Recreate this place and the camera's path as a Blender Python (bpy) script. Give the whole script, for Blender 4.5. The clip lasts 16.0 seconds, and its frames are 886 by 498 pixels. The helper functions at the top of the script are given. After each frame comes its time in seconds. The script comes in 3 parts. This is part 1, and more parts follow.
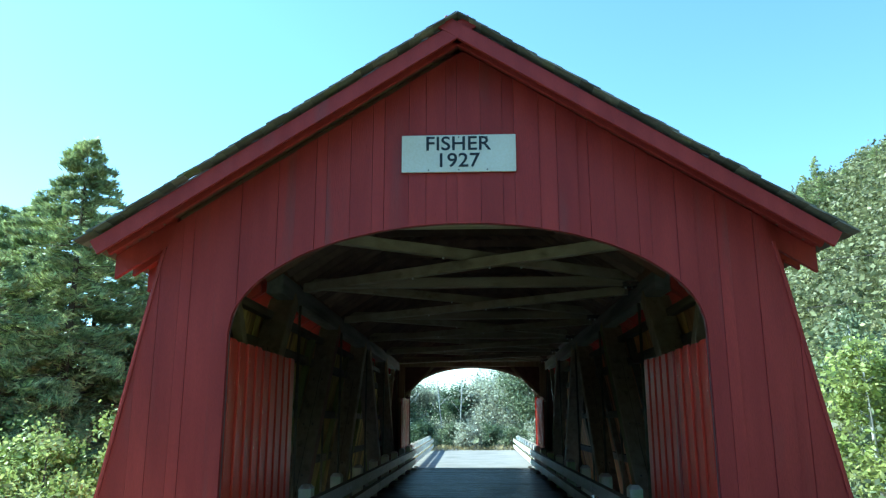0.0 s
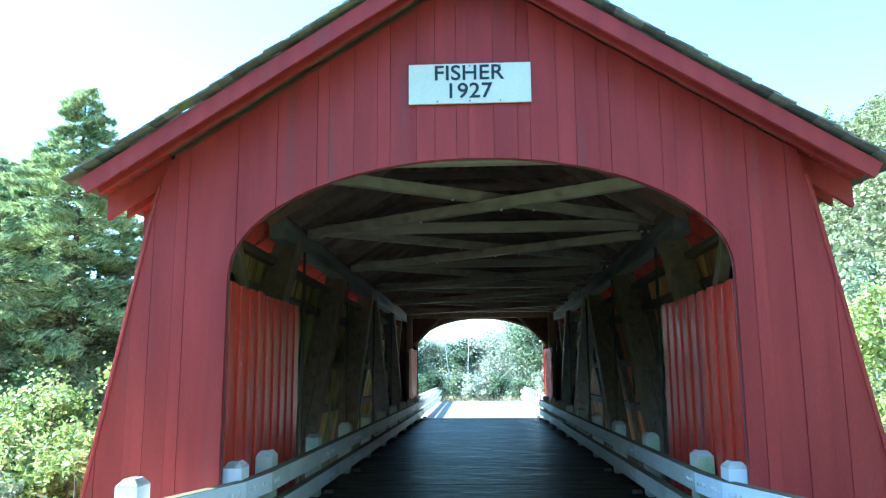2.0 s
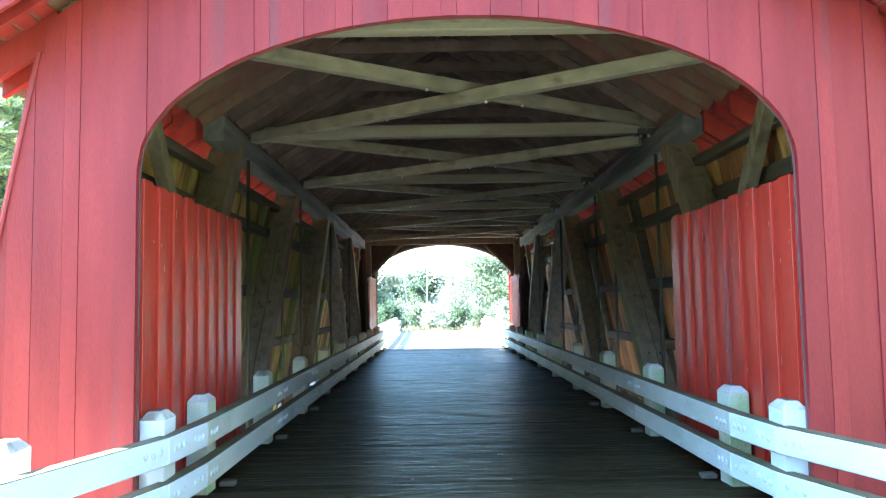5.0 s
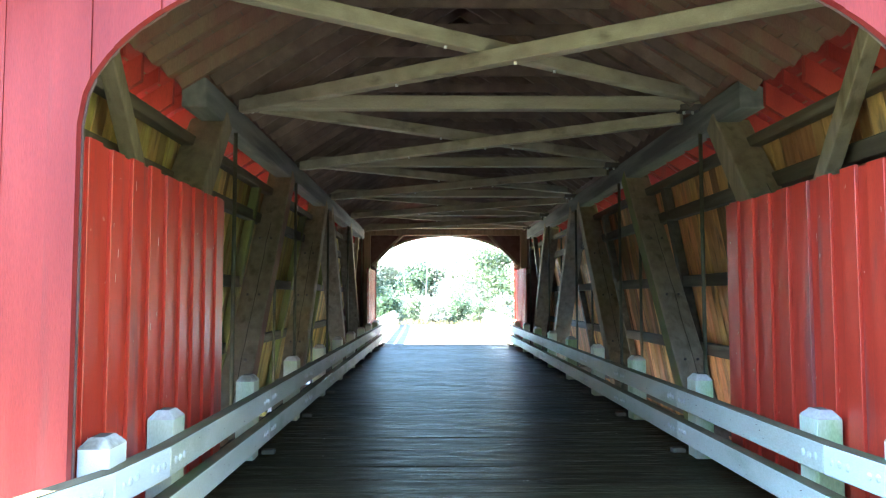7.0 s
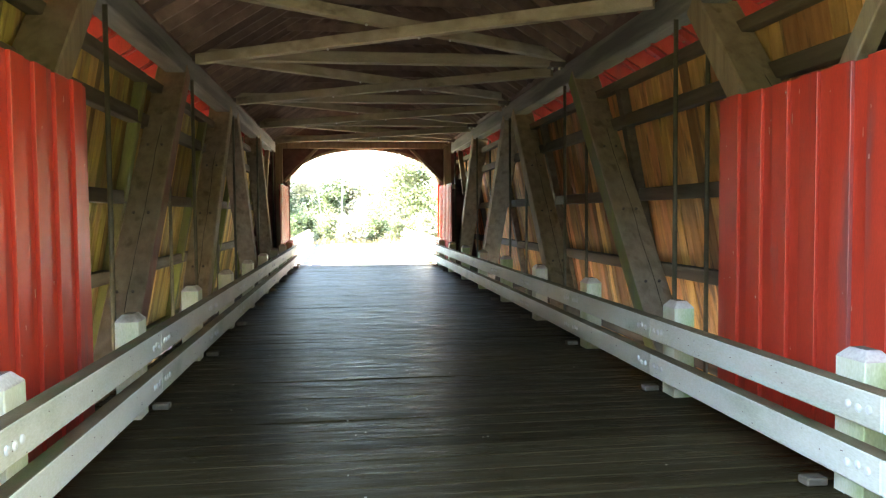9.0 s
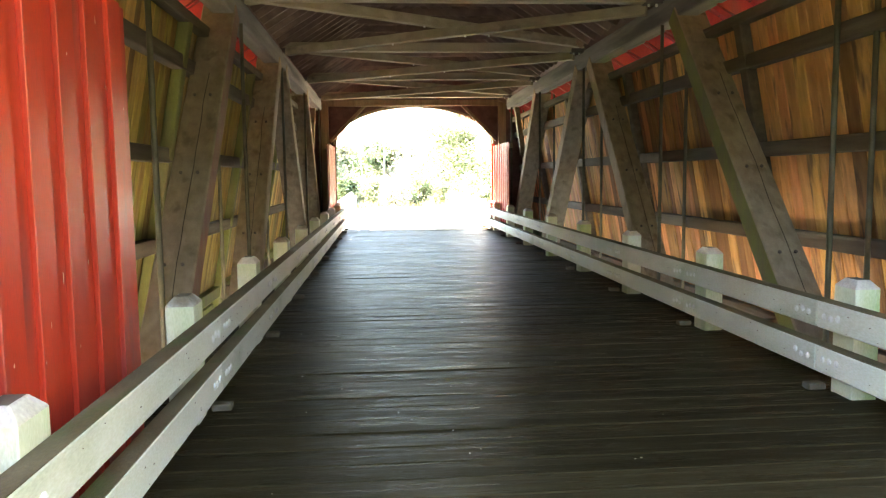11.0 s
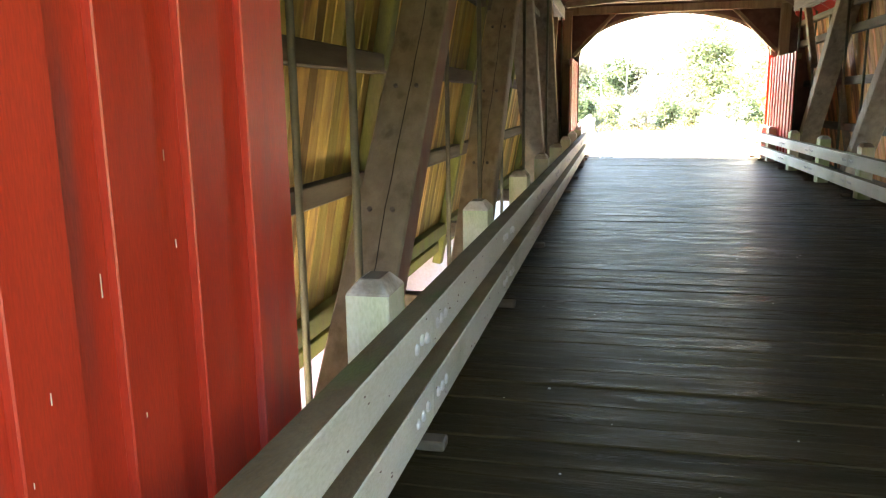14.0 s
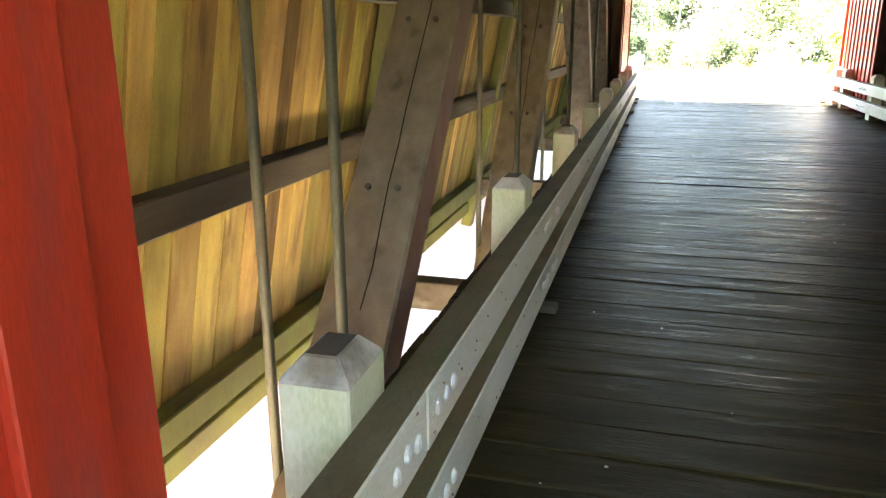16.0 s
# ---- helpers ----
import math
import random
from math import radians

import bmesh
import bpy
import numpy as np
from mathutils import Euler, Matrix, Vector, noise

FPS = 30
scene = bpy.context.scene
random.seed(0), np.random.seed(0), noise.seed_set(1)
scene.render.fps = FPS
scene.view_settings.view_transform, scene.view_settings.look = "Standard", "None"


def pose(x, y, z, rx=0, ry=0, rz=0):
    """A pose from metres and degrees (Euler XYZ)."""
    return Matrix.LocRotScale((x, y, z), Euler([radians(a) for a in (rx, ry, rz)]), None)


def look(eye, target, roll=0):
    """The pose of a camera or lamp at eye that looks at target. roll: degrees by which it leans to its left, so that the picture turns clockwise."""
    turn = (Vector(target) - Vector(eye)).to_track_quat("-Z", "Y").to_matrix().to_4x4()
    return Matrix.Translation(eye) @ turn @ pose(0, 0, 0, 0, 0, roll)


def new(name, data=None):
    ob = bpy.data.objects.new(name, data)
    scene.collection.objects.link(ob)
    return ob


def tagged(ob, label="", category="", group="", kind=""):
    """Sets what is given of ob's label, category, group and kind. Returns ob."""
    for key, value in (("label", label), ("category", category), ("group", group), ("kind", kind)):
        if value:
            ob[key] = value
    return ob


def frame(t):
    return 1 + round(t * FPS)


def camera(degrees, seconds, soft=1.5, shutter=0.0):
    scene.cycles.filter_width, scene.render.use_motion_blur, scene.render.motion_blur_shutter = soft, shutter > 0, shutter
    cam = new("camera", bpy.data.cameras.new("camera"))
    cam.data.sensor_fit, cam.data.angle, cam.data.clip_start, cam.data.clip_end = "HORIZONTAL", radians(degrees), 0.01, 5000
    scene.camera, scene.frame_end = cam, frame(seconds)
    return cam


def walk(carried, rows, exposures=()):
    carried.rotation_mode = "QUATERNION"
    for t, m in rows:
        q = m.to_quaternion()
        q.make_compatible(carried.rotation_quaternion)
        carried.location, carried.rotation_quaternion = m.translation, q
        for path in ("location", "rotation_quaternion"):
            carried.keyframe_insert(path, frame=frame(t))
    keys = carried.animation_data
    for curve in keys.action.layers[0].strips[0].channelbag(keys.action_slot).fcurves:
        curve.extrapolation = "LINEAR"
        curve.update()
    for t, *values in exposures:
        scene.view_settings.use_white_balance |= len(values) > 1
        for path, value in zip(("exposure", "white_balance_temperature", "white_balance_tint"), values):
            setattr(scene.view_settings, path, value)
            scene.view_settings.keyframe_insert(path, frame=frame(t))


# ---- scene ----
cam = camera(61.2, 16.0, soft=1.25)
PATH = [
    (0, (0.095, -0.296, 1.787), (0.015, 1.652, 2.234), -0.1),
    (0.5, (0.076, -0.321, 1.757), (0.005, 1.629, 2.196), -0.5),
    (1, (0.027, -0.255, 1.738), (-0.033, 1.704, 2.137), -1.9),
    (1.5, (0.035, -0.028, 1.744), (-0.021, 1.937, 2.112), -0.1),
    (2, (0.024, 0.18, 1.714), (-0.073, 2.151, 2.042), -0.4),
    (2.5, (-0.082, 0.438, 1.708), (-0.2, 2.412, 2.012), 1.0),
    (3, (-0.162, 0.67, 1.699), (-0.263, 2.648, 1.982), 0.3),
    (3.5, (-0.159, 0.967, 1.701), (-0.225, 2.95, 1.955), -0.6),
    (4, (-0.198, 1.221, 1.664), (-0.26, 3.209, 1.875), -0.5),
    (4.5, (-0.194, 1.614, 1.667), (-0.232, 3.606, 1.841), 0.4),
    (5, (-0.262, 1.899, 1.653), (-0.242, 3.894, 1.799), -1.0),
    (7.5, (-0.499, 3.583, 1.708), (-0.471, 5.579, 1.821), 0.1),
    (8, (-0.561, 3.956, 1.7), (-0.53, 5.956, 1.702), 0.1),
    (8.5, (-0.576, 4.307, 1.679), (-0.392, 6.298, 1.632), -1.5),
    (8.6, (-0.59, 4.403, 1.672), (-0.363, 6.389, 1.616), -0.9),
    (8.7, (-0.587, 4.49, 1.685), (-0.332, 6.472, 1.62), -0.4),
    (10.8, (-1.008, 5.943, 1.637), (-0.806, 7.924, 1.445), -1.8),
    (11, (-1.049, 6.081, 1.655), (-0.891, 8.065, 1.463), -0.7),
    (11.3, (-1.107, 6.298, 1.673), (-0.993, 8.283, 1.46), -1.3),
    (11.5, (-1.117, 6.427, 1.643), (-1.046, 8.413, 1.417), -2.1),
    (12, (-1.111, 6.843, 1.648), (-1.169, 8.828, 1.405), -0.7),
    (12.5, (-1.207, 7.166, 1.646), (-1.37, 9.14, 1.367), 0.4),
    (13, (-1.33, 7.533, 1.661), (-1.542, 9.492, 1.322), -0.3),
    (13.5, (-1.39, 7.903, 1.664), (-1.705, 9.839, 1.274), -0.3),
    (14, (-1.424, 8.273, 1.602), (-1.865, 10.185, 1.216), -0.8),
    (14.5, (-1.508, 8.632, 1.643), (-1.965, 10.526, 1.191), 0.3),
    (15, (-1.535, 9.008, 1.62), (-2.027, 10.879, 1.113), -0.7),
    (15.5, (-1.513, 9.29, 1.599), (-2.062, 11.149, 1.106), -1.2),
    (16, (-1.651, 9.631, 1.638), (-2.178, 11.481, 1.089), -0.2),
]
EXPOSURES = [(0.0, 1.3, 5150, -15), (1.5, 2.13, 4850, -13), (3.0, 3.07, 4850, -7), (4.0, 3.4, 5050, -4), (5.0, 3.78, 5350, 0), (7.5, 4.18, 5950, 3), (8.5, 4.25, 7100, 8), (11.0, 4.88, 8200, 12), (12.0, 4.88, 8200, 12), (13.0, 4.75, 8100, 12), (14.0, 4.65, 8100, 12), (15.0, 4.82, 8200, 12), (16.0, 4.88, 8200, 12)]
walk(cam, [(t, look(eye, target, roll)) for t, eye, target, roll in PATH], exposures=EXPOSURES)

# ---- world and sun ----
SUN_AZ, SUN_EL = radians(-76), radians(42)      # from straight ahead to the left; above the horizon
world = bpy.data.worlds.new("sky_world")
scene.world = world
world.use_nodes = True
wn = world.node_tree.nodes
sky = wn.new("ShaderNodeTexSky")
sky.sky_type, sky.sun_disc = "NISHITA", False
sky.sun_elevation, sky.sun_rotation = SUN_EL, SUN_AZ
sky.air_density, sky.dust_density, sky.ozone_density = 1.0, 0.2, 2.0
world.node_tree.links.new(sky.outputs[0], wn["Background"].inputs[0])
wn["Background"].inputs[1].default_value = 0.15
sun = new("sun", bpy.data.lights.new("sun", "SUN"))
sun.data.energy, sun.data.angle, sun.data.color = 5.0, radians(0.6), (1.0, 0.94, 0.84)
toward = Vector((math.sin(SUN_AZ) * math.cos(SUN_EL), math.cos(SUN_AZ) * math.cos(SUN_EL), math.sin(SUN_EL)))
sun.matrix_world = look(toward * 80, (0, 0, 0))


# ---- materials ----
def material(name, base, second, rough=0.7, scale=3.0, stretch=(1, 1, 1), bump=0.3, spread=0.25, gloss=0.5, fine=40.0, third=None, third_amount=0.55, island=0.0, hue=0.0):
    """Two-scale noise between two colours, optional stains of a third, fine bump, tone varied from object to object."""
    m = bpy.data.materials.new(name)
    m.use_nodes = True
    n, l = m.node_tree.nodes, m.node_tree.links
    b = n["Principled BSDF"]
    tc, mp = n.new("ShaderNodeTexCoord"), n.new("ShaderNodeMapping")
    mp.inputs["Scale"].default_value = stretch
    info = n.new("ShaderNodeObjectInfo")
    shift = n.new("ShaderNodeVectorMath")
    shift.operation = "MULTIPLY_ADD"
    shift.inputs[1].default_value = (1, 1, 1)
    wide = n.new("ShaderNodeCombineXYZ")
    push = n.new("ShaderNodeMath")
    push.operation, push.inputs[1].default_value = "MULTIPLY", 37.0
    l.new(info.outputs["Random"], push.inputs[0])
    for k in range(3):
        l.new(push.outputs[0], wide.inputs[k])
    l.new(tc.outputs["Object"], mp.inputs[0])
    l.new(mp.outputs[0], shift.inputs[0])
    l.new(wide.outputs[0], shift.inputs[2])
    big, small = n.new("ShaderNodeTexNoise"), n.new("ShaderNodeTexNoise")
    big.inputs["Scale"].default_value, big.inputs["Detail"].default_value = scale, 6
    small.inputs["Scale"].default_value, small.inputs["Detail"].default_value = fine, 4
    for t in (big, small):
        l.new(shift.outputs[0], t.inputs[0])
    ramp = n.new("ShaderNodeValToRGB")
    ramp.color_ramp.elements[0].position, ramp.color_ramp.elements[1].position = 0.33, 0.68
    ramp.color_ramp.elements[0].color, ramp.color_ramp.elements[1].color = (*base, 1), (*second, 1)
    l.new(big.outputs[0], ramp.inputs[0])
    colour = ramp.outputs[0]
    if third:
        stain = n.new("ShaderNodeTexNoise")
        stain.inputs["Scale"].default_value, stain.inputs["Detail"].default_value = scale * 0.6, 8
        l.new(shift.outputs[0], stain.inputs[0])
        edge = n.new("ShaderNodeValToRGB")
        edge.color_ramp.elements[0].position, edge.color_ramp.elements[1].position = third_amount, third_amount + 0.12
        l.new(stain.outputs[0], edge.inputs[0])
        mix3 = n.new("ShaderNodeMixRGB")
        mix3.inputs[2].default_value = (*third, 1)
        l.new(edge.outputs[0], mix3.inputs[0])
        l.new(colour, mix3.inputs[1])
        colour = mix3.outputs[0]
    tone = n.new("ShaderNodeHueSaturation")
    vary = n.new("ShaderNodeMapRange")
    vary.inputs[3].default_value, vary.inputs[4].default_value = 1 - spread, 1 + spread
    if island:
        geo = n.new("ShaderNodeNewGeometry")
        l.new(geo.outputs["Random Per Island"], vary.inputs[0])
    else:
        l.new(info.outputs["Random"], vary.inputs[0])
    l.new(vary.outputs[0], tone.inputs["Value"])
    if hue:
        spin = n.new("ShaderNodeMath")
        spin.operation, spin.inputs[1].default_value = "MULTIPLY", 7.31
        part_of = n.new("ShaderNodeMath")
        part_of.operation = "FRACT"
        lean = n.new("ShaderNodeMapRange")
        lean.inputs[3].default_value, lean.inputs[4].default_value = 0.5 - hue, 0.5 + hue
        l.new(info.outputs["Random"], spin.inputs[0])
        l.new(spin.outputs[0], part_of.inputs[0])
        l.new(part_of.outputs[0], lean.inputs[0])
        l.new(lean.outputs[0], tone.inputs["Hue"])
    grain = n.new("ShaderNodeMixRGB")
    grain.blend_type, grain.inputs[0].default_value = "OVERLAY", 0.35
    l.new(colour, grain.inputs[1])
    l.new(small.outputs[0], grain.inputs[2])
    l.new(grain.outputs[0], tone.inputs["Color"])
    l.new(tone.outputs[0], b.inputs["Base Color"])
    rr = n.new("ShaderNodeMapRange")
    rr.inputs[3].default_value, rr.inputs[4].default_value = max(rough - 0.12, 0.05), min(rough + 0.12, 1)
    l.new(small.outputs[0], rr.inputs[0])
    l.new(rr.outputs[0], b.inputs["Roughness"])
    b.inputs["Specular IOR Level"].default_value = gloss
    if bump:
        bp = n.new("ShaderNodeBump")
        bp.inputs["Strength"].default_value, bp.inputs["Distance"].default_value = bump, 0.01
        l.new(small.outputs[0], bp.inputs["Height"])
        l.new(bp.outputs[0], b.inputs["Normal"])
    return m


def foliage(name, base, second, through_light=0.35):
    m = material(name, base, second, rough=0.5, scale=0.9, bump=0, spread=0.5, gloss=0.4, fine=6, island=1)
    n, l = m.node_tree.nodes, m.node_tree.links
    b, out = n["Principled BSDF"], n["Material Output"]
    tr, mix = n.new("ShaderNodeBsdfTranslucent"), n.new("ShaderNodeMixShader")
    l.new(b.inputs["Base Color"].links[0].from_socket, tr.inputs[0])
    mix.inputs[0].default_value = through_light
    l.new(b.outputs[0], mix.inputs[1])
    l.new(tr.outputs[0], mix.inputs[2])
    l.new(mix.outputs[0], out.inputs[0])
    return m


RED = material("red_barn_paint", (0.28, 0.026, 0.024), (0.37, 0.040, 0.034), rough=0.55, scale=1.6, stretch=(3, 3, 0.35), bump=0.3, spread=0.055, gloss=0.35, fine=60, third=(0.24, 0.045, 0.042), third_amount=0.6)
RED_IN = material("red_panel_paint", (0.43, 0.032, 0.015), (0.52, 0.046, 0.022), rough=0.36, scale=2.2, stretch=(3, 3, 0.4), bump=0.07, spread=0.08, gloss=0.5, fine=70, third=(0.24, 0.056, 0.048), third_amount=0.58)
SIDING = material("bare_cedar_boards", (0.42, 0.20, 0.075), (0.59, 0.31, 0.125), rough=0.75, scale=2.0, stretch=(6, 6, 0.4), bump=0.3, spread=0.55, fine=50, third=(0.17, 0.09, 0.05), third_amount=0.57, hue=0.018)
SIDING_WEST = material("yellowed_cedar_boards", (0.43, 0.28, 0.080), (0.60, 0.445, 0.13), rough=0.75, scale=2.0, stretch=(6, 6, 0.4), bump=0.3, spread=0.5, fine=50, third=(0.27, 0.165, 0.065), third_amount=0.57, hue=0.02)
TIMBER = material("weathered_truss_timber", (0.235, 0.178, 0.115), (0.345, 0.27, 0.182), rough=0.8, scale=1.5, stretch=(6, 6, 0.5), bump=0.28, spread=0.15, fine=40, third=(0.175, 0.128, 0.075), third_amount=0.58)
BRACE = material("pale_brace_timber", (0.30, 0.245, 0.165), (0.43, 0.36, 0.25), rough=0.8, scale=1.5, stretch=(0.6, 4, 4), bump=0.4, spread=0.15, fine=45, third=(0.19, 0.15, 0.10), third_amount=0.6)
ROOFWOOD = material("roof_underside_timber", (0.11, 0.055, 0.047), (0.18, 0.10, 0.085), rough=0.8, scale=1.5, stretch=(3, 1, 3), bump=0.4, spread=0.2, fine=40)
RAFTER = material("rafter_timber", (0.145, 0.092, 0.070), (0.225, 0.150, 0.115), rough=0.8, scale=1.5, stretch=(3, 1, 3), bump=0.3, spread=0.3, fine=40)
DECK = material("worn_dark_deck_wood", (0.026, 0.0185, 0.0075), (0.050, 0.037, 0.0165), rough=0.5, scale=1.6, stretch=(0.35, 6, 6), bump=0.35, spread=0.28, gloss=0.012, fine=24, third=(0.068, 0.052, 0.029), third_amount=0.63)
dn, dl = DECK.node_tree.nodes, DECK.node_tree.links
db = dn["Principled BSDF"]
worn = dn.new("ShaderNodeTexNoise")
worn.inputs["Scale"].default_value, worn.inputs["Detail"].default_value = 4.0, 6
stride = dn.new("ShaderNodeVectorMath")
stride.operation, stride.inputs[1].default_value = "MULTIPLY_ADD", (0.45, 6.0, 6.0)
dl.new(next(x for x in dn if x.type == "TEX_COORD").outputs["Object"], stride.inputs[0])
dl.new(next(x for x in dn if x.type == "COMBXYZ").outputs[0], stride.inputs[2])
dl.new(stride.outputs[0], worn.inputs[0])
polish = dn.new("ShaderNodeMapRange")
polish.inputs[1].default_value, polish.inputs[2].default_value = 0.44, 0.64
polish.inputs[3].default_value, polish.inputs[4].default_value = 0.48, 0.22
dl.new(worn.outputs[0], polish.inputs[0])
dl.new(polish.outputs[0], db.inputs["Roughness"])
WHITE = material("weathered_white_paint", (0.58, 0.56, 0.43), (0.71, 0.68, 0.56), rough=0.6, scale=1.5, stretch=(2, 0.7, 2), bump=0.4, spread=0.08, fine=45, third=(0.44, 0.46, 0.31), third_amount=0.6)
# lighter copy of the rail white, outdoor brightness put into its colour
WHITE_DAYLIT = material("daylit_white_paint", (0.76, 0.76, 0.74), (0.84, 0.84, 0.82), rough=0.55, scale=1.5, stretch=(2, 0.7, 2), bump=0.35, spread=0.05, fine=45, third=(0.60, 0.59, 0.55), third_amount=0.68)
CHORD = material("grey_weathered_timber", (0.115, 0.112, 0.112), (0.215, 0.205, 0.195), rough=0.8, scale=1.2, stretch=(5, 0.4, 5), bump=0.3, spread=0.15, fine=40, third=(0.08, 0.078, 0.08), third_amount=0.56)
GIRT = material("brown_girt_timber", (0.085, 0.064, 0.042), (0.150, 0.118, 0.080), rough=0.8, scale=1.5, stretch=(6, 0.5, 6), bump=0.25, spread=0.2, fine=40, third=(0.20, 0.175, 0.14), third_amount=0.60)
POSTPAINT = material("greenish_post_paint", (0.60, 0.60, 0.42), (0.74, 0.72, 0.56), rough=0.6, scale=1.4, stretch=(2, 2, 0.8), bump=0.3, spread=0.08, fine=45, third=(0.44, 0.52, 0.24), third_amount=0.5)
POSTTOP = material("worn_post_top_paint", (0.50, 0.44, 0.36), (0.62, 0.56, 0.48), rough=0.8, scale=5, bump=0.4, spread=0.15, fine=50, third=(0.27, 0.22, 0.16), third_amount=0.6)
MOSSY = material("mossy_rail_top", (0.105, 0.078, 0.030), (0.175, 0.135, 0.065), rough=0.85, scale=3, stretch=(2, 0.7, 2), bump=0.5, spread=0.1, fine=50, third=(0.100, 0.118, 0.034), third_amount=0.57)
SHINGLE = material("grey_cedar_shingle", (0.14, 0.13, 0.11), (0.24, 0.22, 0.18), rough=0.9, scale=4, bump=0.6, spread=0.4, fine=30, third=(0.16, 0.17, 0.07), third_amount=0.6)
HANGER = material("olive_painted_rod", (0.065, 0.062, 0.035), (0.11, 0.10, 0.062), rough=0.6, scale=5, bump=0.2, spread=0.1, fine=80)
STEEL = material("rusty_steel_rod", (0.07, 0.055, 0.045), (0.13, 0.10, 0.08), rough=0.6, scale=6, bump=0.2, spread=0.1, fine=80)
STAINED = material("red_stained_timber", (0.24, 0.10, 0.075), (0.25, 0.165, 0.11), rough=0.8, scale=1.2, stretch=(4, 4, 0.6), bump=0.4, spread=0, fine=45)
MOSS = material("mossy_timber", (0.18, 0.20, 0.05), (0.165, 0.145, 0.065), rough=0.85, scale=0.9, stretch=(5, 5, 0.5), bump=0.3, spread=0, fine=40)
CRACK = material("dark_crack", (0.015, 0.011, 0.008), (0.03, 0.022, 0.015), rough=0.95, bump=0, spread=0)
BOLT = material("galvanised_bolt", (0.66, 0.64, 0.58), (0.78, 0.76, 0.70), rough=0.5, scale=20, bump=0.1, spread=0.05)
SIGN = material("white_sign_panel", (0.75, 0.69, 0.57), (0.84, 0.79, 0.68), rough=0.5, scale=1.2, bump=0.05, spread=0.0, third=(0.55, 0.57, 0.50), third_amount=0.66)
INK = material("black_sign_paint", (0.012, 0.012, 0.015), (0.02, 0.02, 0.022), rough=0.5, bump=0, spread=0)
ROAD = material("pale_concrete_road", (0.21, 0.195, 0.18), (0.29, 0.27, 0.25), rough=0.9, scale=0.8, bump=0.4, spread=0.05, fine=30, third=(0.15, 0.14, 0.13), third_amount=0.62)
ASPHALT = material("worn_asphalt", (0.045, 0.045, 0.045), (0.075, 0.073, 0.07), rough=0.9, scale=0.8, bump=0.5, spread=0.05, fine=40)
GROUND = material("grassy_ground", (0.10, 0.13, 0.035), (0.20, 0.20, 0.08), rough=0.95, scale=0.5, bump=0.8, spread=0, fine=12, third=(0.30, 0.27, 0.18), third_amount=0.58)
# bank made pale and yellowish to look overexposed and throw yellow light on the west wall
BANK = material("pale_bounce_grass", (0.48, 0.49, 0.30), (0.62, 0.61, 0.46), rough=0.95, scale=1.2, bump=0.8, spread=0, fine=16, third=(0.55, 0.54, 0.36), third_amount=0.58)
# gravel made very pale as a reflector, in place of sun glancing off water
GRAVEL = material("pale_bounce_gravel", (0.64, 0.60, 0.52), (0.78, 0.74, 0.66), rough=0.95, scale=1.2, bump=0.8, spread=0, fine=16, third=(0.16, 0.20, 0.08), third_amount=0.66)
BARK = material("brown_bark", (0.10, 0.075, 0.05), (0.17, 0.13, 0.09), rough=0.95, scale=3, stretch=(4, 4, 0.8), bump=0.8, spread=0.2, fine=20)
PALEBARK = material("pale_alder_bark", (0.42, 0.41, 0.38), (0.58, 0.57, 0.53), rough=0.9, scale=3, stretch=(2, 2, 3), bump=0.3, spread=0.1, fine=20, third=(0.16, 0.15, 0.13), third_amount=0.62)
NEEDLE = foliage("fir_needles", (0.22, 0.27, 0.12), (0.55, 0.60, 0.28), 0.3)
LEAF = foliage("alder_leaves", (0.12, 0.17, 0.075), (0.22, 0.27, 0.14), 0.45)
LEAF_LIGHT = foliage("sunny_shrub_leaves", (0.30, 0.37, 0.10), (0.52, 0.55, 0.22), 0.4)
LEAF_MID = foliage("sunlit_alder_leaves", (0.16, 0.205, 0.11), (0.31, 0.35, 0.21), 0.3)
LEAF_HILL = foliage("hillside_leaves", (0.13, 0.15, 0.066), (0.32, 0.32, 0.165), 0.3)
# leaf colour lifted towards white to stand in for glare through the far arch
LEAF_FAR = foliage("glare_paled_leaves", (0.29, 0.31, 0.225), (0.62, 0.63, 0.50), 0.3)
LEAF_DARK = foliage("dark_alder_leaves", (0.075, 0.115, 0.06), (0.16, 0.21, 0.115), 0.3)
STRAW = foliage("dry_grass", (0.34, 0.28, 0.12), (0.45, 0.38, 0.20), 0.3)


# ---- mesh helpers ----
def mesh_of(name, bm, mat):
    me = bpy.data.meshes.new(name)
    bm.to_mesh(me)
    bm.free()
    me.materials.append(mat)
    return me


def part(name, bm, mat, parent=None, label=""):
    ob = new(name, mesh_of(name, bm, mat))
    ob.parent = parent
    return tagged(ob, label) if label else ob


def piece(name, me, parent, at):
    ob = new(name, me)
    ob.parent = parent
    ob.location = at
    return ob


def empty(name, at=(0, 0, 0)):
    ob = new(name)
    ob.location = at
    ob.empty_display_size = 0.1
    return ob


def box(bm, x0, x1, y0, y1, z0, z1, bevel=0.0):
    r = bmesh.ops.create_cube(bm, size=1, matrix=Matrix.LocRotScale(((x0 + x1) / 2, (y0 + y1) / 2, (z0 + z1) / 2), None, (abs(x1 - x0), abs(y1 - y0), abs(z1 - z0))))
    if bevel:
        es = list({e for v in r["verts"] for e in v.link_edges})
        bmesh.ops.bevel(bm, geom=es, offset=bevel, segments=1, affect="EDGES")
    return bm


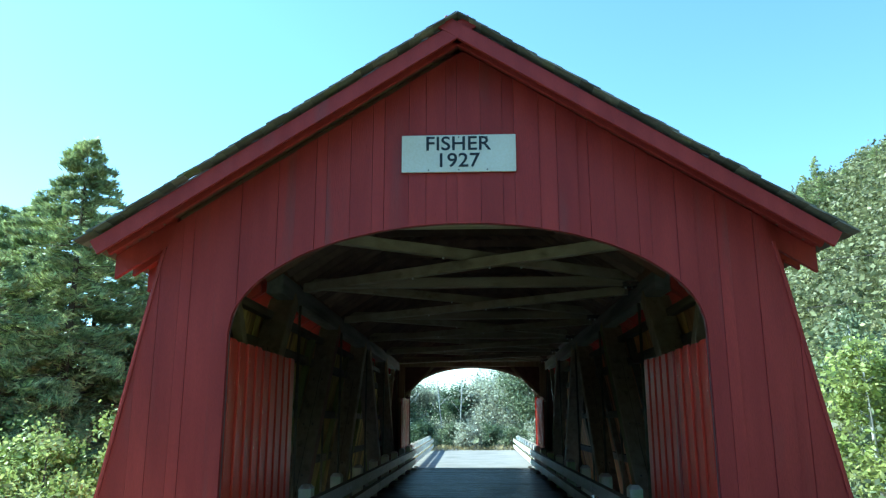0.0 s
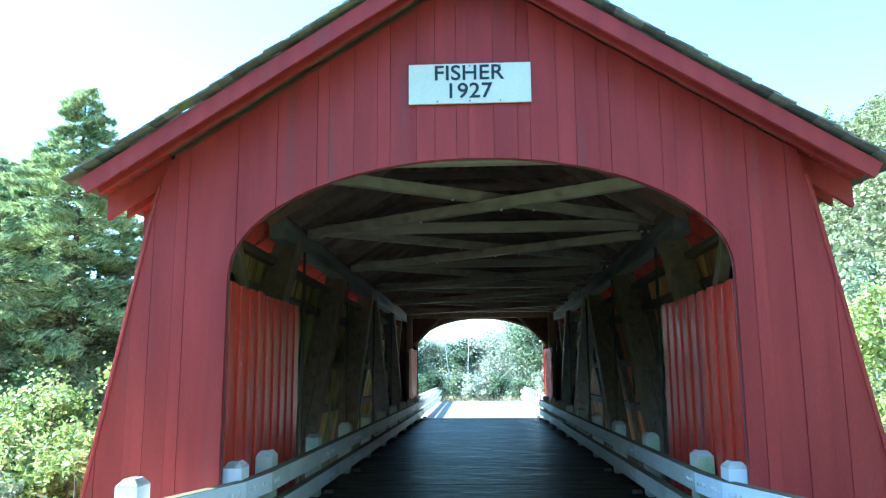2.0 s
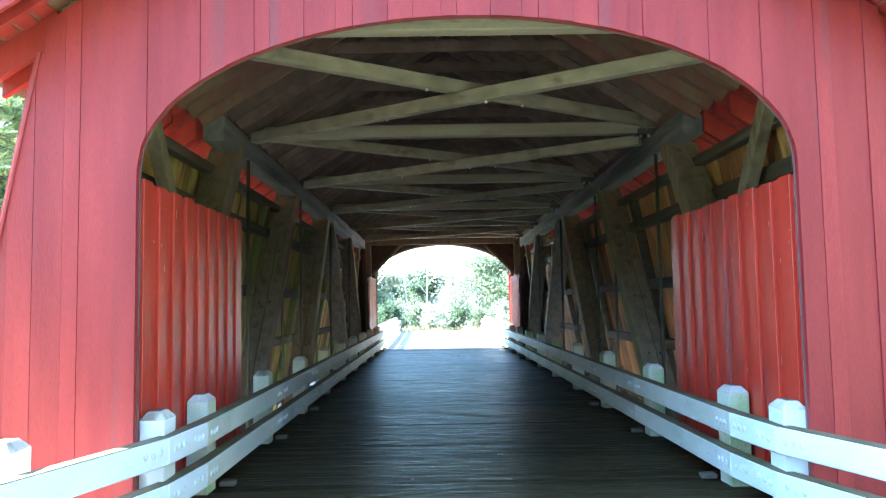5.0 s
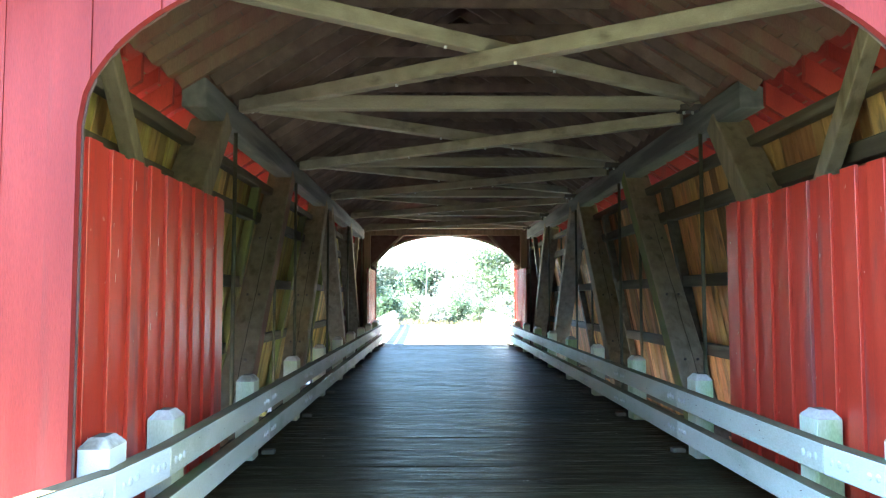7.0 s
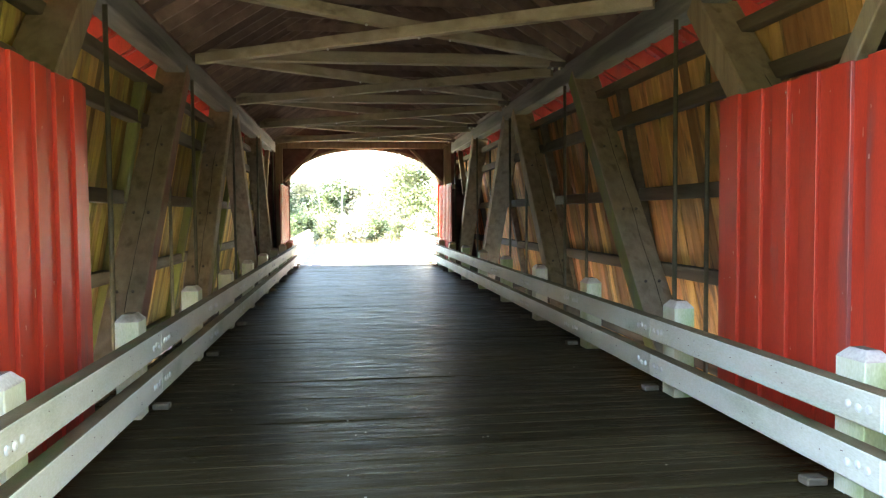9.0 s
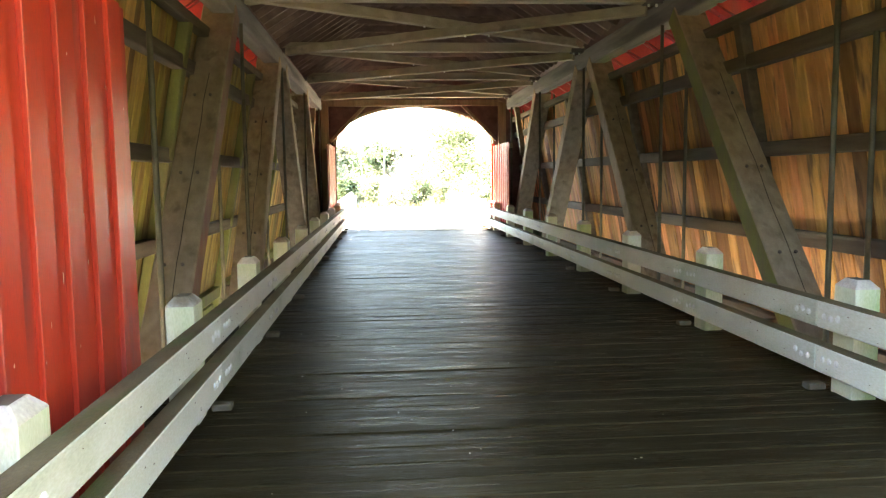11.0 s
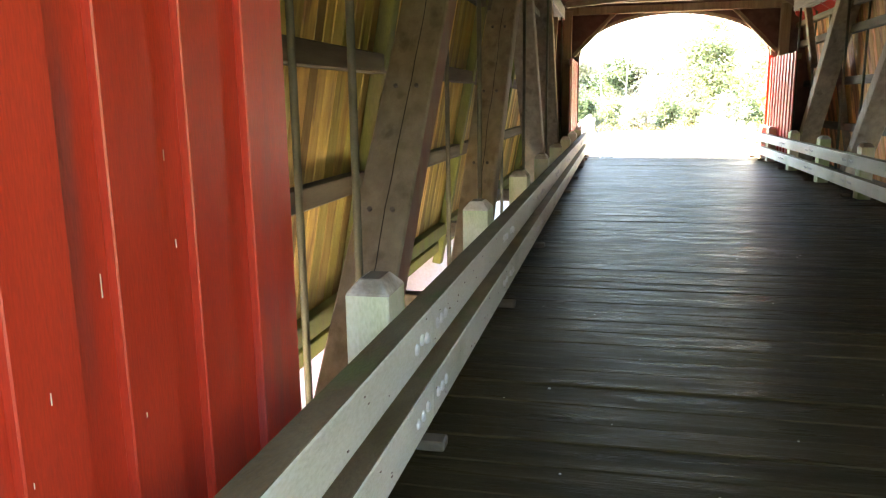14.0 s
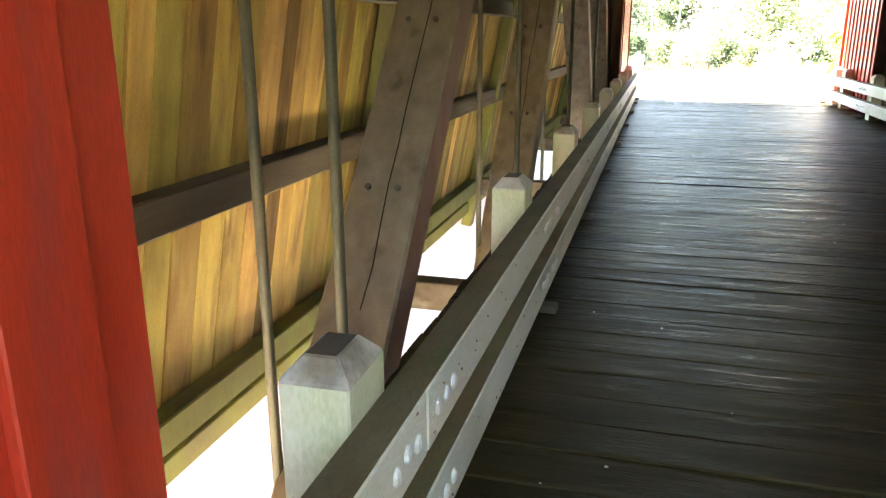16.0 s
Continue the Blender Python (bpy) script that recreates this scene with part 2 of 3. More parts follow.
def beam(p, q, w, h, side=(1, 0, 0), bevel=0.012, bm=None):
    """A squared timber from p to q; w along side, h across."""
    bm = bm or bmesh.new()
    p, q = Vector(p), Vector(q)
    along = (q - p).normalized()
    s = Vector(side)
    s = (s - along * s.dot(along)).normalized()
    up = along.cross(s)
    m = Matrix((s, up, along)).transposed().to_4x4()
    m.translation = (p + q) / 2
    r = bmesh.ops.create_cube(bm, size=1, matrix=m @ Matrix.Diagonal((w, h, (q - p).length, 1)))
    if bevel:
        es = list({e for v in r["verts"] for e in v.link_edges})
        bmesh.ops.bevel(bm, geom=es, offset=bevel, segments=1, affect="EDGES")
    return bm


def rod(p, q, r, sides=8, r2=None, bm=None):
    bm = bm or bmesh.new()
    p, q = Vector(p), Vector(q)
    m = (q - p).to_track_quat("Z", "Y").to_matrix().to_4x4()
    m.translation = (p + q) / 2
    bmesh.ops.create_cone(bm, cap_ends=True, segments=sides, radius1=r, radius2=r if r2 is None else r2, depth=(q - p).length, matrix=m)
    for f in bm.faces:
        f.smooth = len(f.verts) == 4 and sides > 4
    return bm


def prism(outline, y0, y1, bm=None):
    """An outline of (x, z) corners drawn out from y0 to y1."""
    bm = bm or bmesh.new()
    a = [bm.verts.new((x, y0, z)) for x, z in outline]
    b = [bm.verts.new((x, y1, z)) for x, z in outline]
    bm.faces.new(a)
    bm.faces.new(b[::-1])
    k = len(a)
    for i in range(k):
        bm.faces.new((a[i], b[i], b[(i + 1) % k], a[(i + 1) % k]))
    bmesh.ops.recalc_face_normals(bm, faces=bm.faces)
    return bm


def rnd(a, b):
    return random.uniform(a, b)


# ---- measures of the bridge ----
Y0, Y1 = 7.5, 30.4                 # outer faces of the two portals
HALF = 2.5                         # half the opening's width
SPRING, CROWN = 2.70, 3.86         # of the arch
RIDGE, PITCH = 6.04, 0.632         # top of the roof and its slope
EAVE = 3.79                        # half the roof's width
PANELS = [8.3 + 4.1 * k for k in range(6)]
TRUSS_X = 3.05
STUD_Y = (10.65, 14.75, 18.9, 23.0, 27.1)   # leaning wall studs


def wall_x(z):
    """How far out the leaning side walls stand at height z."""
    return 3.92 - 0.19 * z


def arch(x):
    return SPRING + (CROWN - SPRING) * math.sqrt(max(0.0, 1 - (x / HALF) ** 2)) if abs(x) < HALF else 0.0


def roof_under(x):
    return RIDGE - 0.16 - PITCH * abs(x)


# ---- ground, creek and road ----
def ground_z(x, y):
    across = across_y = min(max((y - 9.0) / 5.0, 0), 1) * min(max((28.5 - y) / 5.0, 0), 1)
    off = -0.12 - 0.9 * min(max((abs(x) - 4.0) / 5.0, 0), 1) * (1 if y < 45 else 0.3)
    across *= min(max((11.0 - abs(x)) / 5.0, 0), 1)
    dip = across * across * (3 - 2 * across)
    # bed sunk deeper so sun gets under the deck and bounces up the east wall
    bed = across_y * min(max((7.6 - abs(x)) / 2.4, 0), 1)
    hill = 0.0
    far = x * 0.98 + y * 0.08 - 24
    if x > 0 and far > 0:
        hill = 57 * (1 - math.exp(-(far / 42) ** 1.3))
    left = -x * 0.9 + y * 0.1 - 34
    if left > 0:
        hill += 5 * (1 - math.exp(-left / 40))
    rough = 0.25 * noise.noise((x * 0.15, y * 0.15, 0)) * min(1, abs(x) / 6)
    return off * (1 - dip) - 2.3 * dip - 2.7 * bed * bed * (3 - 2 * bed) + hill + rough


bm = bmesh.new()
xs = [-900, -400, -200, -120, -80] + [-60 + 2 * i for i in range(22)] + [-16 + i for i in range(33)] + [18 + 2.5 * i for i in range(30)] + [100, 130, 200, 400, 900]
ys = [-600, -200, -80, -40, -20, -10] + [-5 + i for i in range(70)] + [67 + 4 * i for i in range(20)] + [170, 250, 500, 1500]
grid = [[bm.verts.new((x, y, ground_z(x, y))) for x in xs] for y in ys]
for j in range(len(ys) - 1):
    for i in range(len(xs) - 1):
        f = bm.faces.new((grid[j][i], grid[j][i + 1], grid[j + 1][i + 1], grid[j + 1][i]))
        f.smooth = True
        c = f.calc_center_median()
        # reflecting gravel under and around the bridge, reflecting bank west of it
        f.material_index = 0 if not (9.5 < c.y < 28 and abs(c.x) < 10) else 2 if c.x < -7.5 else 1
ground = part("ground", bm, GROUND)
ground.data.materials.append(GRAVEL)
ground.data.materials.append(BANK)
tagged(ground, "grassy ground with a pale gravel bed added under the bridge to bounce sunlight", "ground", kind="structure")

for name, y0, y1, label in (("road_south", -14, Y0 + 0.25, "dark asphalt approach road before the bridge"), ("road_north", Y1 - 0.25, 62, "sunlit pale concrete road beyond the bridge")):
    bm = bmesh.new()
    box(bm, -3.1, 3.1, y0, y1, -0.35, -0.012, 0.02)
    tagged(part(name, bm, ASPHALT if y0 < 0 else ROAD), label, "road", kind="structure")


# ---- deck of cross planks ----
deck = tagged(empty("floor"), "worn dark wooden deck of cross planks", "floor", kind="structure")
widths = (0.235, 0.255, 0.275)
plank_meshes = []
for w in widths:
    for k in range(4):
        bm = bmesh.new()
        bmesh.ops.create_grid(bm, x_segments=10, y_segments=1, size=0.5, matrix=Matrix.Diagonal((5.5, w - 0.008, 1, 1)))
        for v in bm.verts:
            v.co.z = 0.004 * noise.noise((v.co.x * 0.6 + 11 * k, w * 70, k)) - 0.004 + v.co.y * 0.009 * (k - 1.5)
        bmesh.ops.solidify(bm, geom=bm.faces[:], thickness=0.09)
        top = [e for e in bm.edges if abs(e.verts[0].co.y) > w * 0.4 and e.verts[0].co.y * e.verts[1].co.y > 0 and min(e.verts[0].co.z, e.verts[1].co.z) > -0.03 and abs(e.verts[0].co.z - e.verts[1].co.z) < 0.02]
        bmesh.ops.bevel(bm, geom=top, offset=0.006, segments=1, affect="EDGES")
        plank_meshes.append((w, mesh_of("plank", bm, DECK)))
y = Y0 + 0.3
while y < Y1 - 0.3:
    w, me = random.choice(plank_meshes)
    piece("plank", me, deck, (-0.11 + rnd(-0.012, 0.012), y + w / 2, rnd(-0.0025, 0.0025)))
    y += w


for k in range(9):
    y = Y0 + 0.6 + k * (Y1 - Y0 - 1.2) / 8
    part("floor_beam", beam((-2.62, y, -0.34), (2.5, y, -0.34), 0.25, 0.42, side=(0, 1, 0), bevel=0.01), TIMBER, deck)
# outriggers that carry the feet of the wall studs
for y in STUD_Y:
    part("outrigger", beam((-3.86, y + 0.02, -0.24), (3.86, y + 0.02, -0.24), 0.16, 0.22, side=(0, 1, 0), bevel=0.01), GIRT, deck)


bm = bmesh.new()
for k in range(80):
    x, y = rnd(-2.1, 2.1), rnd(9, 24)
    q = rnd(0.002, 0.006)
    box(bm, x - q, x + q * rnd(0.6, 2), y - q, y + q, 0.003, 0.003 + q * 0.7)
tagged(part("deck_grit", bm, POSTTOP), "pale grit and leaf scraps scattered on the deck", "grit", kind="stuff")


# ---- siding boards of the leaning side walls ----
def side_wall(name, side, label):
    wall = tagged(empty(name), label, "wall", kind="structure")
    za, zb = -0.65, 3.52
    meshes = []
    for w in (0.17, 0.2, 0.23):
        bm = bmesh.new()
        p, q = Vector((side * wall_x(za), 0, za)), Vector((side * wall_x(zb), 0, zb))
        beam(p, q, w - 0.012, 0.03, side=(0, 1, 0), bevel=0.008, bm=bm)
        meshes.append((w, mesh_of("board", bm, SIDING if side > 0 else SIDING_WEST)))
    y = Y0 + 0.12
    while y < Y1 - 0.25:
        w, me = random.choice(meshes)
        piece("board", me, wall, (side * rnd(0, 0.012), y + w / 2, rnd(-0.02, 0.02)))
        y += w
    for z in (-0.22, 0.92, 1.93, 2.95, 3.44):
        x = side * (wall_x(z) - 0.09)
        h = 0.17 if z < 3 else 0.13
        part("girt", beam((x, Y0 + 0.1, z), (x, Y1 - 0.1, z), 0.13, h, bevel=0.01), MOSS if z < 0 and side < 0 else GIRT, wall)
    for z, h in ((-0.5, 0.14),):
        x = side * (wall_x(z) - 0.06)
        part("sill_board", beam((x, Y0 + 0.1, z), (x, Y1 - 0.1, z), 0.07, h, bevel=0.008), MOSS if side < 0 else TIMBER, wall)
    # studs that lean with the wall, one in each bay
    for y in STUD_Y[1:]:
        part("stud", beam((side * (wall_x(-0.75) - 0.10), y, -0.75), (side * (wall_x(3.4) - 0.10), y, 3.4), 0.13, 0.16, bevel=0.01), MOSS if side < 0 else GIRT, wall, "mossy leaning stud" if side < 0 else "dark brown leaning stud")
    # outer red cladding
    bm = bmesh.new()
    for k in range(60):
        a = Y0 + 0.02 + k * (Y1 - Y0 - 0.04) / 60
        o = 0.035 + 0.024 * (k % 2)
        beam((side * (wall_x(-0.68) + o), a + 0.19, -0.68), (side * (wall_x(3.55) + o), a + 0.19, 3.55), 0.42, 0.022, side=(0, 1, 0), bevel=0, bm=bm)
    tagged(part("outer_cladding", bm, RED, wall, "red painted outer boards"), kind="stuff")
    return wall


side_wall("wall_west", -1, "leaning bridge side wall of bare cedar boards on girts")
side_wall("wall_east", 1, "leaning bridge side wall of bare brown cedar boards on girts")


# ---- portals: vertical red boards round an arched opening ----
def portal(name, y, out, label):
    """out: -1 faces the viewer's start, +1 the far end."""
    wall = tagged(empty(name), label, "wall", kind="structure")
    x = -4.1
    k = 0
    backing = bmesh.new()
    while x < 4.08:
        w = (0.24, 0.13, 0.27, 0.19, 0.22, 0.12, 0.26)[k % 7]
        a, b = x + 0.0015, min(x + w - 0.0015, 4.1)
        steps = 6 if min(abs(a), abs(b)) < HALF else 2
        pts = [a + (b - a) * i / steps for i in range(steps + 1)]
        def top(u):
            lim = (3.92 - abs(u)) / 0.19
            return min(roof_under(u), lim)
        low = [(u, max(arch(u), -0.45) if abs(u) < HALF else -0.45) for u in pts]
        if a < -HALF < b or a < HALF < b:
            edge = -HALF if a < -HALF < b else HALF
            inner = [u for u in pts if abs(u) < HALF - 0.004]
            outer = [u for u in pts if abs(u) > HALF + 0.004]
            low = ([(u, -0.45) for u in outer] + [(edge, -0.45), (edge, SPRING)] + [(u, arch(u)) for u in inner]) if edge < 0 else ([(u, arch(u)) for u in inner] + [(edge, SPRING), (edge, -0.45)] + [(u, -0.45) for u in outer])
        high = [(u, top(u)) for u in pts if top(u) > -0.44]
        low = [(u, z) for u, z in low if top(u) > -0.44 and z < top(u) - 0.01]
        if len(high) >= 2 and len(low) >= 2:
            d = rnd(-0.003, 0.004) + (0.008 if k % 2 else 0)
            bm = prism(low + high[::-1], y + out * d, y - out * 0.05)
            part("board", bm, RED, wall)
            mid = (a + b) / 2
            wide = [(u + (0.006 if u > mid else -0.006), z) for u, z in low + high[::-1]]
            prism(wide, y - out * (0.052 + 0.004 * (k % 2)), y - out * (0.072 + 0.004 * (k % 2)), backing)
        x += w
        k += 1
    tagged(part("backing_boards", backing, ROOFWOOD, wall, "bare dark inner face of the portal boards"), kind="stuff")
    # wing edge trims
    for s in (-1, 1):
        part("edge_trim", beam((s * (wall_x(-0.4) + 0.012), y - out * 0.03, -0.4), (s * (wall_x(3.62) + 0.012), y - out * 0.03, 3.62), 0.03, 0.10, bevel=0.004), RED, wall)
    # frame seen from inside: posts, knee braces and a beam over the arch
    for s in (-1, 1):
        part("frame_post", beam((s * 2.82, y - out * 0.2, -0.2), (s * 2.82, y - out * 0.2, 4.0), 0.24, 0.2, bevel=0.01), TIMBER, wall)
        if out > 0:
            part("knee_brace", beam((s * 2.66, y - out * 0.15, 2.80), (s * 1.42, y - out * 0.15, 4.06), 0.12, 0.1, side=(0, 1, 0), bevel=0.008), TIMBER, wall)
    part("frame_beam", beam((-3.1, y - out * 0.18, 4.0), (3.1, y - out * 0.18, 4.0), 0.16, 0.2, side=(0, 1, 0), bevel=0.01), TIMBER, wall)
    # arch lining
    bm = bmesh.new()
    for i in range(24):
        t0, t1 = math.pi * i / 24, math.pi * (i + 1) / 24
        p = [(HALF * math.cos(t), SPRING + (CROWN - SPRING) * math.sin(t)) for t in (t0, t1)]
        p = [(x * 1.012, SPRING + (z - SPRING) * 1.02 + 0.005) for x, z in p]
        q = [(x * 1.02, SPRING + (z - SPRING) * 1.04 + 0.015) for x, z in p]
        prism([p[0], p[1], q[1], q[0]], y - out * 0.08, y - out * 0.12, bm)
    part("arch_lining", bm, TIMBER, wall)
    return wall


portal("wall_south", Y0, -1, "shaded red painted portal of vertical boards with an arch")
portal("wall_north", Y1, 1, "red painted far portal of vertical boards with an arch")


# ---- red inner panels just inside both portals ----
def inner_panel(name, side, ya, yb, top, label):
    wall = tagged(empty(name), label, "wall panel", kind="structure")
    n = int(abs(yb - ya) / 0.165)
    step = (yb - ya) / n
    for k in range(n):
        a, b = ya + k * step, ya + (k + 1) * step
        xa = xb = 2.555
        proud = 0.028 if k % 2 else 0.0
        bm = bmesh.new()
        o = 0.012 if k % 2 else -0.004
        lo, hi = min(a, b) - o, max(a, b) + o
        x = (xa + xb) / 2 - proud
        box(bm, side * x, side * (x + 0.03), lo, hi, 0.02, top + rnd(-0.012, 0.012), 0.004 if k % 2 else 0.003)
        part("board", bm, RED_IN, wall)
    bm = bmesh.new()
    near = 1 if yb > ya else -1
    box(bm, side * 2.503, side * 2.60, ya - 0.008 * near, ya + 0.016 * near, -0.1, top + 0.07, 0.003)
    part("jamb_board", bm, RED_IN, wall)
    chips = bmesh.new()
    for k in range(34):
        c = rnd(min(ya, yb) + 0.1, max(ya, yb) - 0.1)
        z, h, w = top - 0.08 - (top - 0.7) * rnd(0, 1) ** 1.6, rnd(0.005, 0.022) + 0.06 * rnd(0, 1) ** 3, rnd(0.001, 0.003)
        i = int(abs(c - ya) / abs(step))
        x = 2.555 - (0.028 if i % 2 else 0.0) - 0.0015
        box(chips, side * x, side * (x + 0.002), c - w / 2, c + w / 2, z - h / 2, z + h / 2)
    tagged(part("paint_chip", chips, SIGN, wall, "small pale chips in the red paint"), kind="stuff")
    bm = bmesh.new()
    xe = 2.53
    box(bm, side * (xe + 0.075), side * (xe + 0.16), min(ya, yb) + 0.05, max(ya, yb) - 0.03, top - 0.16, top - 0.03, 0.008)
    part("back_rail", bm, TIMBER, wall)
    return wall


inner_panel("panel_south_west", -1, Y0 + 0.06, 10.76, 2.66, "glossy red painted board panel beside the guard rail")
inner_panel("panel_south_east", 1, Y0 + 0.06, 10.80, 2.62, "glossy red painted board panel beside the guard rail")
inner_panel("panel_north_west", -1, Y1 - 0.06, 27.4, 2.62, "red painted board panel inside the far portal")
inner_panel("panel_north_east", 1, Y1 - 0.06, 27.4, 2.62, "red painted board panel inside the far portal")


# ---- roof ----
ya, yb = Y0 - 0.45, Y1 + 0.45
for s, name in ((-1, "ceiling_west"), (1, "ceiling_east")):
    roof = tagged(empty(name, (-0.05, 0, 0)), "pitched roof slope of shingles on dark rafters", "roof", kind="structure")
    n = Vector((s * PITCH, 0, 1)).normalized()
    def on(x, depth):
        return Vector((s * x, 0, RIDGE - PITCH * x)) - n * depth
    # sheathing with narrow gaps
    bm, bm_red = bmesh.new(), bmesh.new()
    x = 0.02
    while x < EAVE - 0.05:
        w = 0.17
        p = on(x + w / 2, 0.062)
        beam(p + Vector((0, Y0 + 6.0, 0)), p + Vector((0, yb, 0)), w - 0.012, 0.022, side=(s, 0, -PITCH), bevel=0, bm=bm)
        beam(p + Vector((0, ya, 0)), p + Vector((0, Y0 + 5.997, 0)), w - 0.012, 0.022, side=(s, 0, -PITCH), bevel=0, bm=bm_red)
        x += w * 0.845
    part("sheathing", bm, ROOFWOOD, roof)
    part("sheathing", bm_red, STAINED, roof, "red-stained roof boards inside the portal")
    y = Y0 - 0.3
    while y < Y1 + 0.36:
        outside = y < Y0 or y > Y1
        p, q = on(0.02, 0.145), on(EAVE - 0.03 if outside else 2.9 if Y0 + 3.5 < y < Y1 - 0.8 else 3.14, 0.145)
        part("rafter", beam(p + Vector((0, y, 0)), q + Vector((0, y, 0)), 0.05, 0.135, side=(0, 1, 0), bevel=0), RED if outside else STAINED if y < Y0 + 3.5 else RAFTER, roof)
        if not outside:
            # tails with a plumb cut, every second one deeper
            deep = 0.27 if round((y - Y0) / 0.42) % 2 == 0 else 0.16
            edge = lambda x, d: (s * x, RIDGE - PITCH * x - d)
            part("rafter_tail", prism([edge(3.12, 0.08), edge(EAVE - 0.02, 0.08), edge(EAVE - 0.02, 0.08 + deep), edge(3.12, 0.08 + deep)], y - 0.03, y + 0.03), RED, roof)
        y += 0.42
    bm = bmesh.new()
    for i in range(5):
        p = on(3.22 + i * 0.13, 0.078)
        beam(p + Vector((0, ya + 0.05, 0)), p + Vector((0, yb - 0.05, 0)), 0.125, 0.012, side=(s, 0, -PITCH), bevel=0, bm=bm)
    part("eave_soffit", bm, RED, roof)
    for y in (ya - 0.02, yb + 0.02):
        p, q = on(-0.09, 0.135), on(EAVE + 0.02, 0.135)
        part("barge_board", beam(p + Vector((0, y, 0)), q + Vector((0, y, 0)), 0.04 + 0.004 * s, 0.165, side=(0, 1, 0), bevel=0.004), RED, roof)
    # shingle courses: singles along the near verge, joined courses behind
    courses = 30
    run = (EAVE + 0.06) / courses
    bm = bmesh.new()
    beam((0, 0, 0), Vector((s, 0, -PITCH)).normalized() * run * 1.75, 0.16, 0.016, side=(0, 1, 0), bevel=0, bm=bm)
    tilt = Matrix.Rotation(-s * 0.05, 4, "Y")
    bmesh.ops.transform(bm, matrix=tilt, verts=bm.verts)
    single = mesh_of("shingle", bm, SHINGLE)
    bulk = bmesh.new()
    for c in range(courses):
        o = on(c * run, -0.005)
        for j in range(3):
            piece("shingle", single, roof, o + Vector((0, ya - 0.03 + 0.165 * j + rnd(-0.015, 0.015), rnd(-0.004, 0.007))))
        p = o + Vector((s, 0, -PITCH)).normalized() * run * 0.85
        beam(p + Vector((0, ya + 0.42, 0)), p + Vector((0, yb + 0.1, 0)), run * 1.7, 0.016, side=(s, 0, -PITCH + 0.06), bevel=0, bm=bulk)
    tagged(part("shingle_courses", bulk, SHINGLE, roof), kind="stuff")
    if s < 0:
        cap = bmesh.new()
        for e in (-1, 1):
            beam((e * 0.075, ya - 0.05, RIDGE + 0.0), (e * 0.075, yb + 0.05, RIDGE + 0.0), 0.17, 0.02, side=(1, 0, -e * PITCH), bevel=0, bm=cap)
        part("ridge_cap", cap, SHINGLE, roof)
        y = Y0 + 0.25
        while y < Y1:
            z = RIDGE - 0.2 - PITCH * 1.5
            part("collar_tie", beam((-1.52, y + 0.04, z), (1.52, y + 0.04, z), 0.035, 0.13, side=(0, 1, 0), bevel=0), RAFTER, roof)
            y += 0.84


# ---- trusses ----
def truss(name, side, label):
    t = tagged(empty(name), label, "truss")
    X = side * TRUSS_X
    part("top_chord", beam((side * 2.995, Y0 + 3.6, 3.88), (side * 2.995, Y1 - 0.9, 3.88), 0.27, 0.32, bevel=0.015), CHORD, t)
    part("bottom_chord", beam((X, Y0 + 0.25, -1.12), (X, Y1 - 0.25, -1.12), 0.32, 0.36, bevel=0.015), TIMBER, t)
    mid = (PANELS[2] + PANELS[3]) / 2
    for k in range(5):
        a, b = PANELS[k] + 0.42, PANELS[k + 1] - 0.42
        if k > 2:
            a, b = b, a
        d = part("diagonal", beam((X, a - (b - a) * 0.23, -0.9), (X, b, 3.78), 0.41, 0.26, bevel=0.015), TIMBER, t)
        u = Vector((0, b - a, 3.86)).normalized()
        nrm = Vector((0, -u.z, u.y)) * (1 if b > a else -1)
        base = Vector((X, a, 0.0))
        for f in (1.0, 2.15, 3.3):
            for e in (-0.085, 0.085):
                c = base + u * f + nrm * 0.128 + Vector((e, 0, 0))
                part("bolt", rod(c, c + nrm * 0.018, 0.018), STEEL, d)
        bm = bmesh.new()
        prev = None
        for i in range(15):
            c = base + u * (0.3 + 0.24 * i) + nrm * 0.131 + Vector((0.03 + 0.022 * noise.noise((i * 0.45, k, side)), 0, 0))
            if prev:
                rod(prev, c, 0.0035, 4, bm=bm)
            prev = c
        part("crack", bm, CRACK, d, "dark drying crack along the timber")
        if k == 1:
            d.data.materials.append(STAINED if side < 0 else MOSS)
            for f in d.data.polygons:
                if f.normal.x * side < -0.9:
                    f.material_index = 1
    for f, g in ((lambda v: v, 1), (lambda v: Y0 + Y1 - v, -1)):
        part("end_brace", beam((X, f(10.1), 2.3), (X, f(8.9), 3.95), 0.14, 0.16, bevel=0.01), TIMBER, t)
    for y in PANELS:
        for dx in (-0.16, 0.2):
            part("tension_rod", rod((X + side * dx, y, -0.9), (X + side * dx, y, 4.25), 0.026), HANGER, t)
        bm = bmesh.new()
        box(bm, X - 0.22, X + 0.22, y - 0.42, y + 0.42, -0.94, -0.84, 0.02)
        part("shoe_block", bm, TIMBER, t)
    return t


truss("truss", -1, "weathered timber truss with leaning diagonals and steel rods")
truss("truss", 1, "weathered brown timber truss with leaning diagonals and steel rods")


